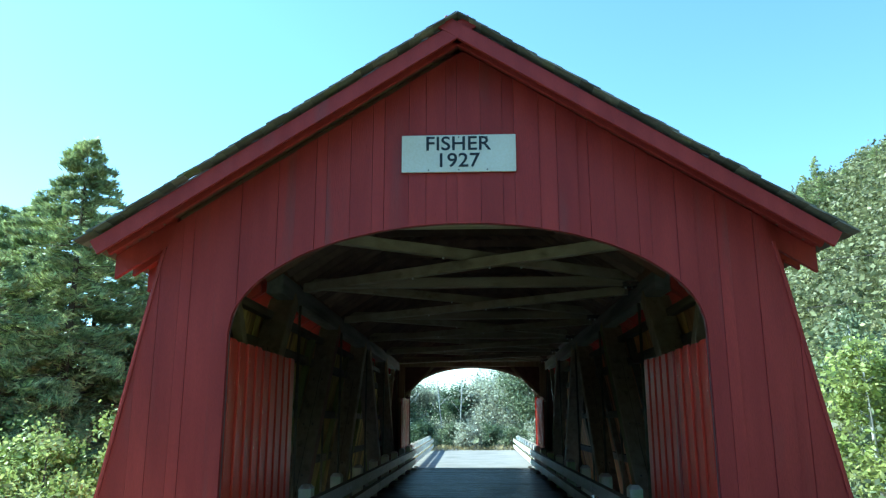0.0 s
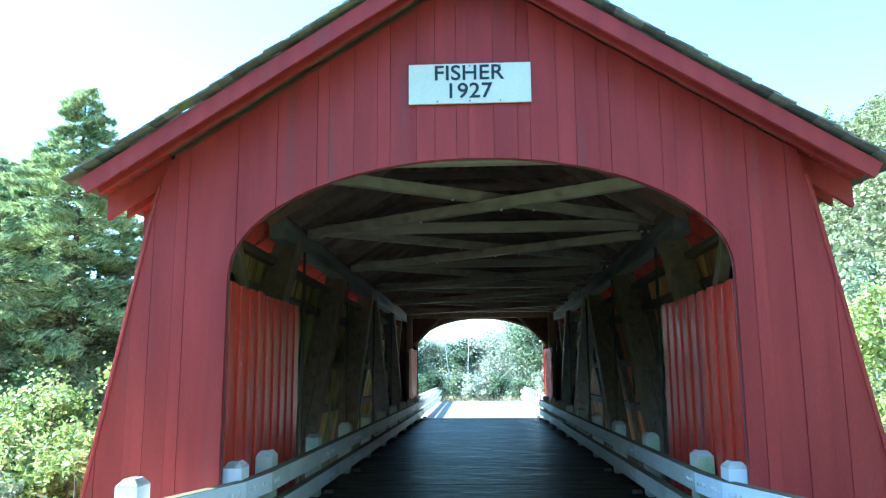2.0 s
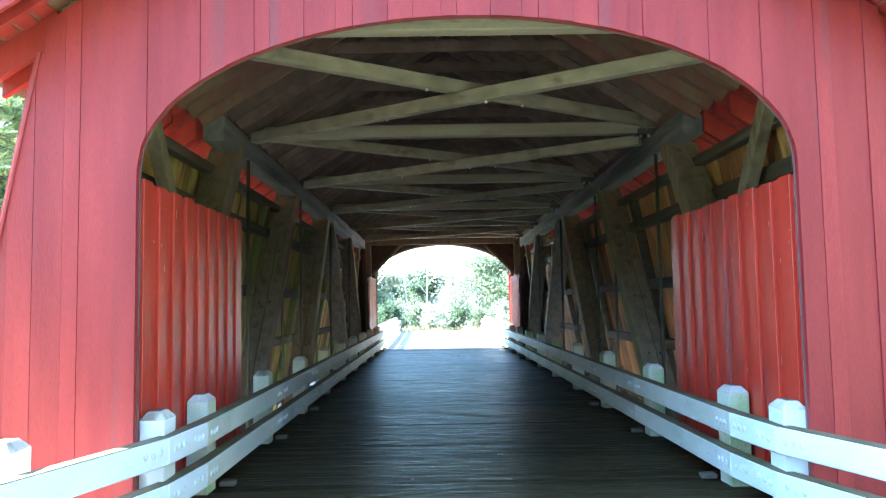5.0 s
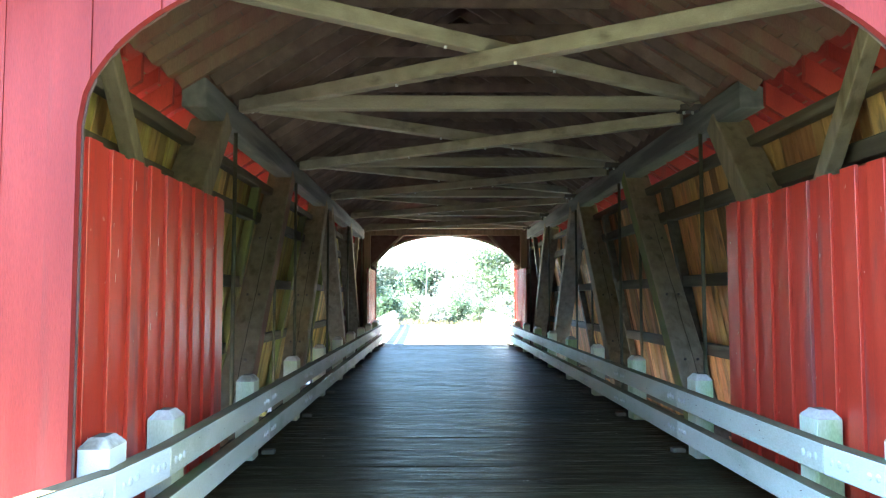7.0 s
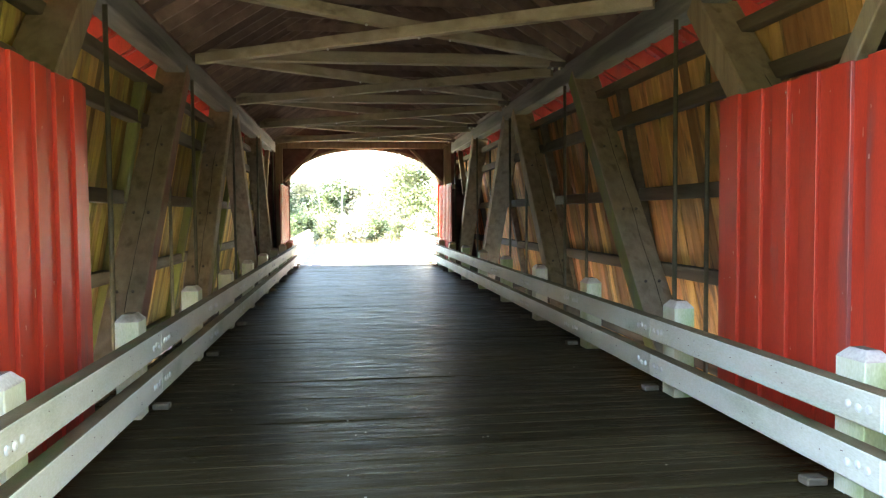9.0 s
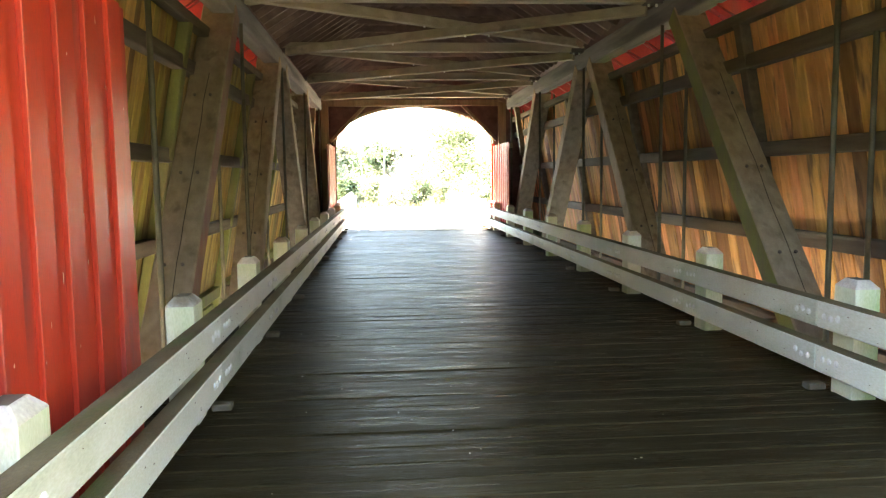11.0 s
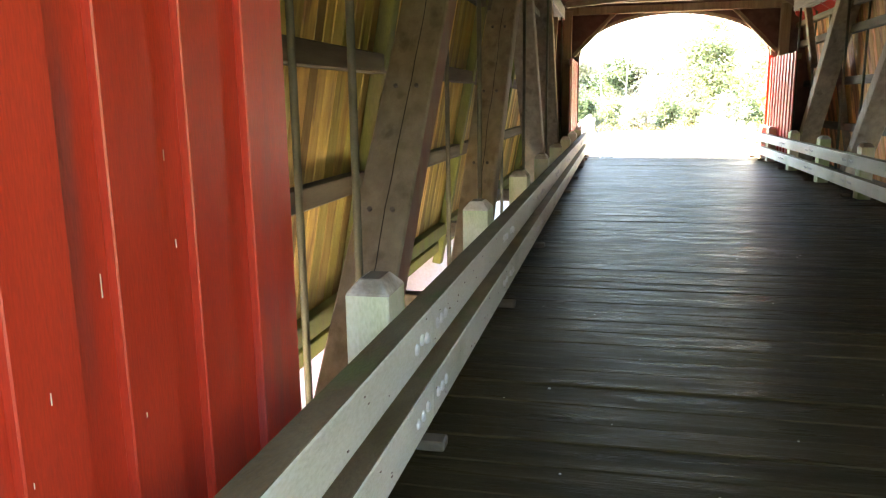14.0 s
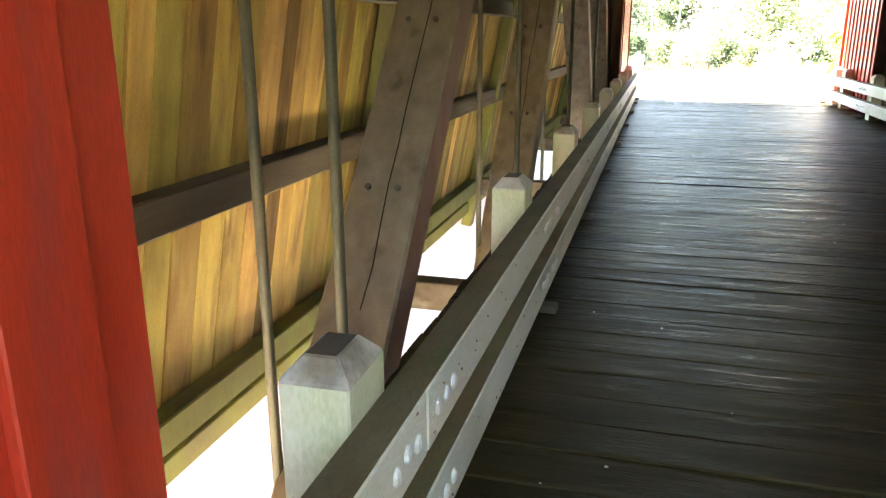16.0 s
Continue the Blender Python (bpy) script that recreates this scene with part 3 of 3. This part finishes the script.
# ---- ties and crossed braces overhead ----
for k, y in enumerate(PANELS):
    tie = tagged(empty("tie_beam", (0, y, 4.1)), "pale weathered timber tie beam across the bridge", "beam", group="overhead tie beams")
    part("timber", beam((-2.88, 0, 0), (2.88, 0, 0), 0.16, 0.17, side=(0, 1, 0), bevel=0.01), BRACE, tie)
    for e in (-1, 1):
        bm = bmesh.new()
        box(bm, e * 2.62, e * 2.9, -0.095, 0.095, -0.10, -0.02, 0.01)
        part("bracket", bm, STEEL, tie, "dark steel end bracket")
        for j in (0, 1):
            part("bolt", rod((e * (2.68 + 0.11 * j), -0.03, -0.10), (e * (2.68 + 0.11 * j), -0.03, -0.135), 0.018), BOLT, tie)
    if k < 5:
        for e in (-1, 1):
            brace = tagged(empty("cross_brace", (0, y + 2.05, 4.06 + 0.075 * e)), "pale weathered timber cross brace under the roof", "beam", group="overhead cross braces")
            run = Vector((2.75 * e, 1.8, 0))
            part("timber", beam(-run, run, 0.15, 0.13, side=(0, 0, 1), bevel=0.01), BRACE, brace)
            if e < 0:
                off = Vector((0.07, -0.11, 0.0))
                part("splice_block", beam(-run * 0.38 - off, run * 0.22 - off, 0.13, 0.09, side=(0, 0, 1), bevel=0.008), BRACE, brace)
            for f in (-0.12, 0.3):
                part("bolt", rod(run * f + Vector((0, 0, -0.07)), run * f + Vector((0, 0, -0.10)), 0.016), BOLT, brace)


# ---- guard rails ----
RAIL_IN = 2.21
POST_Y = [8.77 + 2.51 * k for k in range(9)]


def post_mesh():
    bm = bmesh.new()
    w, d = 0.095, 0.13
    ring = [(-w, -d), (w, -d), (w, d), (-w, d)]
    lo = [bm.verts.new((x, y, -0.4)) for x, y in ring]
    mid = [bm.verts.new((x, y, 0.815)) for x, y in ring]
    hi = [bm.verts.new((x * 0.5, y * 0.6, 0.872)) for x, y in ring]
    for a, b in ((lo, mid), (mid, hi)):
        for i in range(4):
            bm.faces.new((a[i], a[(i + 1) % 4], b[(i + 1) % 4], b[i]))
    bm.faces.new(hi)
    bm.faces.new(lo[::-1])
    bmesh.ops.bevel(bm, geom=[e for e in bm.edges if min(v.co.z for v in e.verts) > 0.7 or abs(e.verts[0].co.z - e.verts[1].co.z) > 0.5], offset=0.006, segments=1, affect="EDGES")
    me = mesh_of("post", bm, POSTPAINT)
    me.materials.append(POSTTOP)
    me.materials.append(GIRT)
    for f in me.polygons:
        f.material_index = 2 if f.normal.z > 0.95 else 1 if f.normal.z > 0.3 else 0
    return me


POST = post_mesh()
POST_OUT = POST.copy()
POST_OUT.materials[0] = WHITE_DAYLIT
bm = bmesh.new()
bmesh.ops.create_uvsphere(bm, u_segments=8, v_segments=5, radius=0.027, matrix=Matrix.Diagonal((0.45, 1, 1, 1)))
BOLT_MESH = mesh_of("bolt_head", bm, BOLT)


def guard_rail(side, label):
    g = tagged(empty("guard_rail"), label, "guard rail")
    # corners of the rail line in plan: inside straight, flared outside both portals
    line = [(3.55, 2.6), (2.98, 5.2), (2.27, Y0 + 0.10), (RAIL_IN, 8.35), (RAIL_IN, 29.5)]
    line += [(2.25, Y1 + 0.0), (2.30, Y1 + 4.5), (2.36, Y1 + 9.0), (2.42, Y1 + 13.5), (2.5, Y1 + 18.0)]
    pts = []
    for k, (x, y) in enumerate(line):
        pts.append((x, y))
        if k == 3:
            pts += [(RAIL_IN, yy + 0.16) for yy in POST_Y[1:8]]
    for a, b in zip(pts, pts[1:]):
        for z, nm in ((0.59, "upper_rail"), (0.25, "lower_rail")):
            d = (Vector(b) - Vector(a)).normalized() * 0.002
            o = Vector((d.y, -d.x)).normalized() * 0.06 * (1 if d.y > 0 else -1)
            pa, pb = Vector(a) + o + d, Vector(b) + o - d
            # lengths outside the portals take the white with daylight in its colour
            r = part(nm, beam((side * pa.x, pa.y, z), (side * pb.x, pb.y, z), 0.115, 0.205, bevel=0.01), WHITE_DAYLIT if max(a[1], b[1]) < 8.4 or min(a[1], b[1]) > 29.4 else WHITE, g)
            cap = part("mossy_top", beam((side * pa.x, pa.y, z + 0.103), (side * pb.x, pb.y, z + 0.103), 0.105, 0.006, bevel=0), MOSSY, r, "brown-green moss on the rail's top")
            for end in (0, 1):
                for j in range(3):
                    e, f = (Vector(a), Vector(b)) if end == 0 else (Vector(b), Vector(a))
                    way = (f - e).normalized()
                    c = e + way * (0.10 + 0.085 * j)
                    bo = piece("bolt_head", BOLT_MESH, r, (side * (c.x - 0.0), c.y, z + rnd(-0.012, 0.012)))
                    bo.rotation_euler = (0, 0, -side * math.atan2(way.x, way.y) if way.y > 0 else 0)
    specks = bmesh.new()
    for _ in range(80):
        y, z, w, h = rnd(8.5, 20), rnd(-0.085, 0.08) + (0.59 if rnd(0, 1) < 0.6 else 0.25), rnd(0.002, 0.008), rnd(0.002, 0.006)
        box(specks, side * (RAIL_IN - 0.0012), side * (RAIL_IN + 0.004), y - w, y + w, z - h / 2, z + h / 2)
    tagged(part("paint_chip", specks, RAFTER, g, "small bare spots in the white paint"), kind="stuff")
    lag = 0.07 if side < 0 else 0.0
    posts = [(2.42, y + (lag if y < 9 else 0)) for y in POST_Y] + [(2.43, Y0 + 0.22 + lag), (3.22, 5.1), *([(2.9, 6.55)] if side < 0 else []), (3.75, 2.7), (2.46, Y1 - 0.35), *((2.52 + 0.014 * d, Y1 + d) for d in (2.2, 4.4, 6.7, 8.9, 11.2, 13.4, 15.6, 17.8))]
    for x, y in posts:
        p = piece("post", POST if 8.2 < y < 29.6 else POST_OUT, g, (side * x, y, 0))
        p.rotation_euler = (0, 0, rnd(-0.02, 0.02))
        if Y0 < y < Y1:
            bm = bmesh.new()
            box(bm, side * (RAIL_IN - 0.05), side * 2.3, y + 0.14, y + 0.24, 0.0, 0.05, 0.008)
            part("foot_block", bm, GIRT, g)
    return g


guard_rail(-1, "white painted timber guard rail with mossy tops and square posts")
guard_rail(1, "white painted timber guard rail of two boards on square posts")


# ---- sign ----
sign = tagged(empty("sign", (-0.05, Y0 - 0.03, 4.64)), "white painted name board with black capitals on the gable", "sign")
bm = bmesh.new()
box(bm, -0.625, 0.625, -0.012, 0.012, -0.213, 0.213, 0.003)
part("sign_board", bm, SIGN, sign)


def lettering(text, size, x, z, wide):
    cu = bpy.data.curves.new("lettering", "FONT")
    cu.body, cu.size, cu.align_x, cu.align_y, cu.extrude, cu.offset = text, size, "CENTER", "CENTER", 0.002, 0.0025
    cu.space_character = 1.02
    tmp = bpy.data.objects.new("tmp", cu)
    scene.collection.objects.link(tmp)
    me = bpy.data.meshes.new_from_object(tmp.evaluated_get(bpy.context.evaluated_depsgraph_get()))
    bpy.data.objects.remove(tmp)
    me.materials.clear()
    me.materials.append(INK)
    ob = new("lettering", me)
    ob.parent = sign
    span = max(v.co.x for v in me.vertices) - min(v.co.x for v in me.vertices)
    k = wide / span
    ob.matrix_basis = pose(x, -0.016, z, 90, 0, 0) @ Matrix.Diagonal((k, 1, 1, 1))
    return ob


lettering("FISHER", 0.225, -0.01, 0.105, 0.71)
lettering("1927", 0.225, -0.01, -0.088, 0.44)
for x, z in ((-0.33, 0.185), (0.0, 0.185), (0.31, 0.185), (-0.33, -0.19), (0.0, -0.19), (0.31, -0.19)):
    part("nail_head", rod((x, -0.010, z), (x, -0.016, z), 0.008), STEEL, sign)


# ---- plants ----
def leaf_mesh(name, centres, sizes, mat, narrow=0.5, droop=0.0, rng=None, along=None):
    """Many small four-cornered leaves in one mesh."""
    rng = rng or np.random.default_rng(3)
    n = len(centres)
    a = rng.normal(size=(n, 3))
    a[:, 2] = a[:, 2] * 0.6 - droop
    if along is not None:
        a = a * 0.55 + along
    a /= np.linalg.norm(a, axis=1)[:, None]
    b = np.cross(a, rng.normal(size=(n, 3)))
    b /= np.linalg.norm(b, axis=1)[:, None]
    s = np.asarray(sizes)[:, None]
    c = np.asarray(centres)
    quad = np.stack([c - a * s, c + b * s * narrow, c + a * s, c - b * s * narrow], 1).reshape(-1, 3)
    me = bpy.data.meshes.new(name)
    me.vertices.add(4 * n)
    me.vertices.foreach_set("co", quad.astype(np.float32).ravel())
    me.loops.add(4 * n)
    me.loops.foreach_set("vertex_index", np.arange(4 * n, dtype=np.int32))
    me.polygons.add(n)
    me.polygons.foreach_set("loop_start", np.arange(0, 4 * n, 4, dtype=np.int32))
    me.update(calc_edges=True)
    me.materials.append(mat)
    return me


def conifer(name, at, height, spread, seed, label):
    rng = np.random.default_rng(seed)
    t = tagged(empty(name, at), label, "tree")
    part("trunk", rod((0, 0, -0.5), (0, 0, height * 0.97), height * 0.016, 8, 0.02), BARK, t)
    pts, size, ways, limbs = [], [], [], bmesh.new()
    z = 0.8
    while z < height * 0.985:
        f = 1 - z / height
        for _ in range(rng.integers(4, 7)):
            L = 1.12 * spread * (f ** 0.72) * rng.uniform(0.6, 1.12) + 0.12
            th = rng.uniform(0, 2 * math.pi)
            d = np.array([math.cos(th), math.sin(th)])
            rise = rng.uniform(-0.30, 0.12)
            if L > 0.8:
                rod((0, 0, z), (d[0] * L * 0.8, d[1] * L * 0.8, z + rise * L * 0.8), 0.022, 4, 0.006, limbs)
            k = int(40 + 90 * L) if height > 6 and spread > 2.5 else int(16 + 40 * L)
            u = rng.uniform(0.12, 1, k) ** 0.7
            w = rng.normal(size=k) * 0.16 * L * (1.1 - u) + rng.normal(size=k) * 0.05
            p = np.stack([d[0] * u * L - d[1] * w, d[1] * u * L + d[0] * w, z + rise * u * L - 0.10 * L * u * u + rng.normal(size=k) * 0.04 - 0.10 * rng.random(k)], 1)
            pts.append(p)
            size.append(rng.uniform(0.08, 0.2, k) * (0.8 + height / 60))
            swing = rng.choice((-0.8, 0.0, 0.8), k)
            ways.append(np.stack([d[0] - d[1] * swing, d[1] + d[0] * swing, 0.25 + 0.5 * u], 1))
        z += rng.uniform(0.17, 0.32)
    tagged(part("branchwork", limbs, BARK, t), kind="stuff")
    me = leaf_mesh("crown", np.concatenate(pts), np.concatenate(size), NEEDLE, 0.17, 0.1, rng, np.concatenate(ways))
    new("crown", me).parent = t
    return t


def broadleaf(name, at, height, spread, seed, mat, bark, label, leaf=0.11, count=5200, bare=0.25):
    rng = np.random.default_rng(seed)
    t = tagged(empty(name, at), label, "shrub" if bare < 0.1 else "tree")
    wood = bmesh.new()
    top = Vector((rng.normal() * 0.15 * spread, rng.normal() * 0.15 * spread, height * 0.85))
    r = 0.012 * height + 0.02
    rod((0, 0, -0.4), top, r, 7, 0.015, wood)
    part("trunk", wood, bark, t)
    limbs = bmesh.new()
    tips = [np.array(top)]
    for _ in range(max(8, int(height * 2.2))):
        f = rng.uniform(bare, 0.85)
        base = top * f
        th = rng.uniform(0, 2 * math.pi)
        L = spread * rng.uniform(0.4, 1.0) * (1.15 - 0.6 * f)
        tip = base + Vector((math.cos(th) * L, math.sin(th) * L, rng.uniform(0.15, 0.6) * L + 0.1))
        tip.z = min(tip.z, height)
        rod(base, tip, r * 0.4, 5, 0.006, limbs)
        tips += [np.array(tip), np.array(base.lerp(tip, 0.6))]
    tagged(part("branchwork", limbs, bark, t), kind="stuff")
    per = count // len(tips)
    pts = np.concatenate([p + rng.normal(size=(per, 3)) * np.array([0.27, 0.27, 0.22]) * spread * rng.uniform(0.5, 1.1) for p in tips])
    pts[:, 2] = np.maximum(pts[:, 2], 0.03)
    me = leaf_mesh("crown", pts, rng.uniform(0.5, 1.1, len(pts)) * leaf, mat, 0.55, 0.1, rng)
    new("crown", me).parent = t
    return t


def on_ground(x, y):
    return (x, y, ground_z(x, y))


# conifers behind the west side
for k, (x, y, h, w) in enumerate(((-12.5, 22.5, 12.0, 4.3), (-18.2, 27, 11.0, 4.2), (-10.4, 25.5, 10.4, 4.3), (-9.3, 23.5, 7.2, 3.3), (-9.6, 28, 10.0, 4.0), (-15.0, 19.5, 6.4, 3.2), (-12.5, 31, 9.0, 4.0), (-21.5, 24, 10.0, 4.2), (-13.8, 26.5, 10.8, 4.2), (-19.2, 22.0, 9.4, 4.0), (-8.6, 25.6, 8.4, 3.4), (-15.4, 25, 10.9, 4.0), (-11.6, 28.5, 9.4, 4.0), (-13.7, 20.6, 7.6, 3.6), (-16.9, 25.5, 10.6, 4.2))):
    conifer("conifer", on_ground(x, y), h, w, k + 1, "tall dark green fir tree beside the bridge" if h > 10 else "young dark green fir among shrubs")
# shrubs on the west side
shrub = broadleaf("shrub", on_ground(-9.3, 16.2), 2.9, 0.9, 11, LEAF_LIGHT, BARK, "bright yellow-green leafy shrub beside the bridge", 0.085, 3600, 0.05)
for k, (x, y, h) in enumerate(((-11.2, 14.2, 1.5), (-9.2, 12.6, 1.3), (-13.4, 16.0, 1.7), (-11.5, 18, 2.0), (-10.2, 11.0, 1.2), (-15.5, 15.5, 1.8), (-10.6, 16.2, 2.0), (-8.9, 13.4, 2.0), (-9.9, 14.8, 2.2), (-7.8, 11.4, 1.5), (-11.0, 16.9, 2.4), (-12.6, 17.4, 2.4), (-9.5, 22.5, 2.4), (-12.0, 12.2, 1.1), (-10.0, 17.6, 3.0), (-13.6, 18.4, 3.0), (-11.6, 19.4, 3.2), (-15.4, 17.6, 2.6))):
    broadleaf("shrub", on_ground(x, y), h, 1.0, 20 + k, LEAF_LIGHT if k % 3 else LEAF_MID, BARK, "low bright green leafy shrub on the bank", 0.08, 3200, 0.03)
broadleaf("shrub", on_ground(-8.3, 17.2), 4.0, 0.75, 48, LEAF_LIGHT, BARK, "slender bright leafy bush beside the bridge wall", 0.085, 4200, 0.1)
for k, (x, y) in enumerate(((-6.9, 13.2), (-7.8, 14.4), (-8.8, 15.2), (-9.8, 15.6), (-10.8, 15.4), (-6.6, 15.4), (-7.4, 16.2))):
    broadleaf("shrub", on_ground(x, y), 0.75 + 0.25 * math.sin(k * 2.1) - ground_z(x, y), 0.85, 70 + k, LEAF_LIGHT, BARK, "low bright green leafy shrub on the bank", 0.08, 3600, 0.03)
for k, (x, y) in enumerate(((-6.3, 25.6), (-7.6, 23.4), (-8.2, 20.6))):
    broadleaf("shrub", on_ground(x, y), max(1.0, -1.0 - ground_z(x, y)), 0.8, 160 + k, LEAF_LIGHT, BARK, "leafy green bush on the creek bank under the bridge", 0.08, 2600, 0.03)
# tall shrubs and alders on the east side
for k, (x, y, h) in enumerate(((8.6, 13.5, 3.6), (10.3, 15.2, 4.6), (9.2, 17.5, 4.6), (11.8, 18.2, 5.2), (10.6, 20.8, 5.4), (13.2, 16.2, 4.6), (8.0, 20.0, 4.6), (13.8, 21.5, 5.8), (8.4, 11.2, 2.4), (10.4, 12.2, 3.0), (15.5, 19, 5.4), (9.0, 24.0, 5.0), (12.5, 13.6, 3.4))):
    broadleaf("alder", on_ground(x, y), h * 1.22, 1.35, 50 + k, LEAF_LIGHT if k % 4 else LEAF_MID, PALEBARK, "sunlit leafy alder thicket on the bank", 0.095, 5200, 0.04)

# ---- trees beyond the far portal ----
FAR_TREES = ((-7.5, 53, 5.6, 2.1, 1), (-5.4, 55, 5.4, 2.0, 1), (-3.6, 57, 4.9, 1.9, 0), (-1.6, 60, 4.9, 1.9, 1), (0.4, 59, 5.6, 2.0, 0), (2.2, 57, 6.4, 2.1, 0), (4.2, 55, 7.0, 2.2, 0), (6.4, 52, 7.0, 2.2, 0),
    (8.6, 50, 6.6, 2.1, 0), (-9.6, 50, 6.2, 2.2, 1), (-3.0, 64, 4.8, 2.2, 1), (3.4, 63, 7.6, 2.4, 0), (6.5, 60, 8.0, 2.4, 0), (-6.5, 63, 6.6, 2.4, 1), (0.6, 66, 6.4, 2.4, 0), (9.5, 57, 8.0, 2.4, 0), (5.4, 43, 3.4, 0.9, 2))
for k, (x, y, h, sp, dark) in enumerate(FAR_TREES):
    # right-hand trees mostly get the leaves with glare put into their colour
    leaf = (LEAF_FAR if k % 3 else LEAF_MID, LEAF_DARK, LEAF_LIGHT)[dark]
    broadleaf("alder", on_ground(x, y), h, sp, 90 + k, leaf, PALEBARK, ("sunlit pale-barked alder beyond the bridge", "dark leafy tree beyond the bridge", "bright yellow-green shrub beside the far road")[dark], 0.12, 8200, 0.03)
for k in range(15):
    x = -10 + 1.4 * k
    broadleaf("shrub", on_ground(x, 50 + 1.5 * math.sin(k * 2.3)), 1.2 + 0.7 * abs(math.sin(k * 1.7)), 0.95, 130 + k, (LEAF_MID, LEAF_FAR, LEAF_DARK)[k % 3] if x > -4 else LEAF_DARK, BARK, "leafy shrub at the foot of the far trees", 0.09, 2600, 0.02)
for k, (x, y, h, lean) in enumerate(((-3.9, 51, 5.2, -0.9), (-2.1, 54, 5.0, -0.5), (-4.6, 52.5, 5.0, 0.3), (-1.0, 55, 5.4, 0.2))):
    t = tagged(empty("bare_trunk", on_ground(x, y)), "thin leaning pale tree trunk before dark trees", "tree")
    part("trunk", rod((0, 0, -0.3), (lean, 0, h), 0.06, 7, 0.02), PALEBARK, t)
    for j in range(4):
        f = 0.45 + 0.13 * j
        part("limb", rod((lean * f, 0, h * f), (lean * f + (0.8 if j % 2 else -0.7), 0.1, h * f + 0.9), 0.022, 5, 0.006), PALEBARK, t)
rng = np.random.default_rng(5)
pts = np.stack([rng.uniform(-9, 9, 5000), rng.uniform(47.5, 52, 5000), rng.uniform(0, 0.55, 5000) ** 1.2 - 0.3], 1)
grass = new("grass", leaf_mesh("grass", pts, rng.uniform(0.12, 0.28, 5000), STRAW, 0.12, -1.5, rng))
tagged(grass, "dry straw-coloured grass beside the far road", "grass", kind="stuff")
pts = np.concatenate([np.stack([rng.uniform(2.75, 4.6, 2600) * s, rng.uniform(Y1 + 1.5, 48, 2600), rng.uniform(0, 0.7, 2600) ** 1.4 - 0.3], 1) for s in (-1, 1)])
tagged(new("weeds", leaf_mesh("weeds", pts, rng.uniform(0.05, 0.13, len(pts)), LEAF_LIGHT, 0.4, -0.5, rng)), "green roadside weeds beside the far rails", "weeds", kind="stuff")
pts = np.stack([rng.uniform(-16, -5.2, 14000), rng.uniform(2, 11, 14000), rng.uniform(0, 0.5, 14000)], 1)
pts[:, 2] += [ground_z(x, y) for x, y in pts[:, :2]]
tagged(new("undergrowth", leaf_mesh("undergrowth", pts, rng.uniform(0.05, 0.12, len(pts)), LEAF_LIGHT, 0.4, -0.5, rng)), "low green undergrowth on the creek bank", "undergrowth", kind="stuff")

# ---- wooded hillside in the east ----
n = 1800
hx, hy = rng.uniform(16, 110, n), rng.uniform(14, 150, n)
centres, sizes = [], []
for x, y in zip(hx, hy):
    z = ground_z(x, y)
    h, r = rng.uniform(2.5, 6.0), rng.uniform(1.2, 2.4)
    k = 190
    d = rng.normal(size=(k, 3))
    d /= np.linalg.norm(d, axis=1)[:, None]
    p = np.array([x, y, z + h * 0.55]) + d * np.array([r, r, h * 0.5]) * rng.uniform(0.6, 1.08, k)[:, None]
    centres.append(p)
    sizes.append(rng.uniform(0.15, 0.38, k))
woods = new("hillside_woods", leaf_mesh("hillside_woods", np.concatenate(centres), np.concatenate(sizes), LEAF_HILL, 0.6, 0.1, rng))
tagged(woods, "sunlit green wooded hillside behind the thicket", "woods", kind="stuff")
for k, (x, y, h) in enumerate(((43.3, 95, 10), (45.3, 95.5, 11), (39.5, 95, 10), (49.2, 96, 6), (53.7, 96, 6), (47.2, 97, 6), (57, 97, 7))):
    conifer("conifer", on_ground(x, y), h, 2.4, 200 + k, "distant dark fir on the hillside crest")

# ---- woods behind the start and on the west skyline, closing the place ----
m = 900
centres, sizes = [], []
for x, y in zip(np.where(np.arange(m) < 500, rng.uniform(-90, -26, m), rng.uniform(-45, 45, m)), np.where(np.arange(m) < 500, rng.uniform(-40, 120, m), rng.uniform(-50, -16, m))):
    z, h, r = ground_z(x, y), rng.uniform(4, 8) * (1.7 if y < -14 else 1), rng.uniform(1.5, 3)
    q = 170 if y < -14 else 60
    d = rng.normal(size=(q, 3))
    d /= np.linalg.norm(d, axis=1)[:, None]
    centres.append(np.array([x, y, z + h * 0.5]) + d * np.array([r, r, h * 0.5]))
    sizes.append(rng.uniform(0.3, 0.6, q))
west = new("west_woods", leaf_mesh("west_woods", np.concatenate(centres), np.concatenate(sizes), LEAF, 0.6, 0.1, rng))
tagged(west, "dark green woods on the far side of the creek", "woods", kind="stuff")

# ---- overhead wire ----
for dz in (0.0, -2.4):
    bm = bmesh.new()
    prev = None
    for i in range(13):
        u = i / 12
        p = Vector((12 + 34 * u, 40 - 6 * u, 9.6 + dz + 6.5 * u - 1.6 * math.sin(math.pi * u)))
        if prev:
            rod(prev, p, 0.018, 5, bm=bm)
        prev = p
    tagged(part("overhead_wire", bm, STEEL), "thin overhead wire slung before the hillside", "wire")
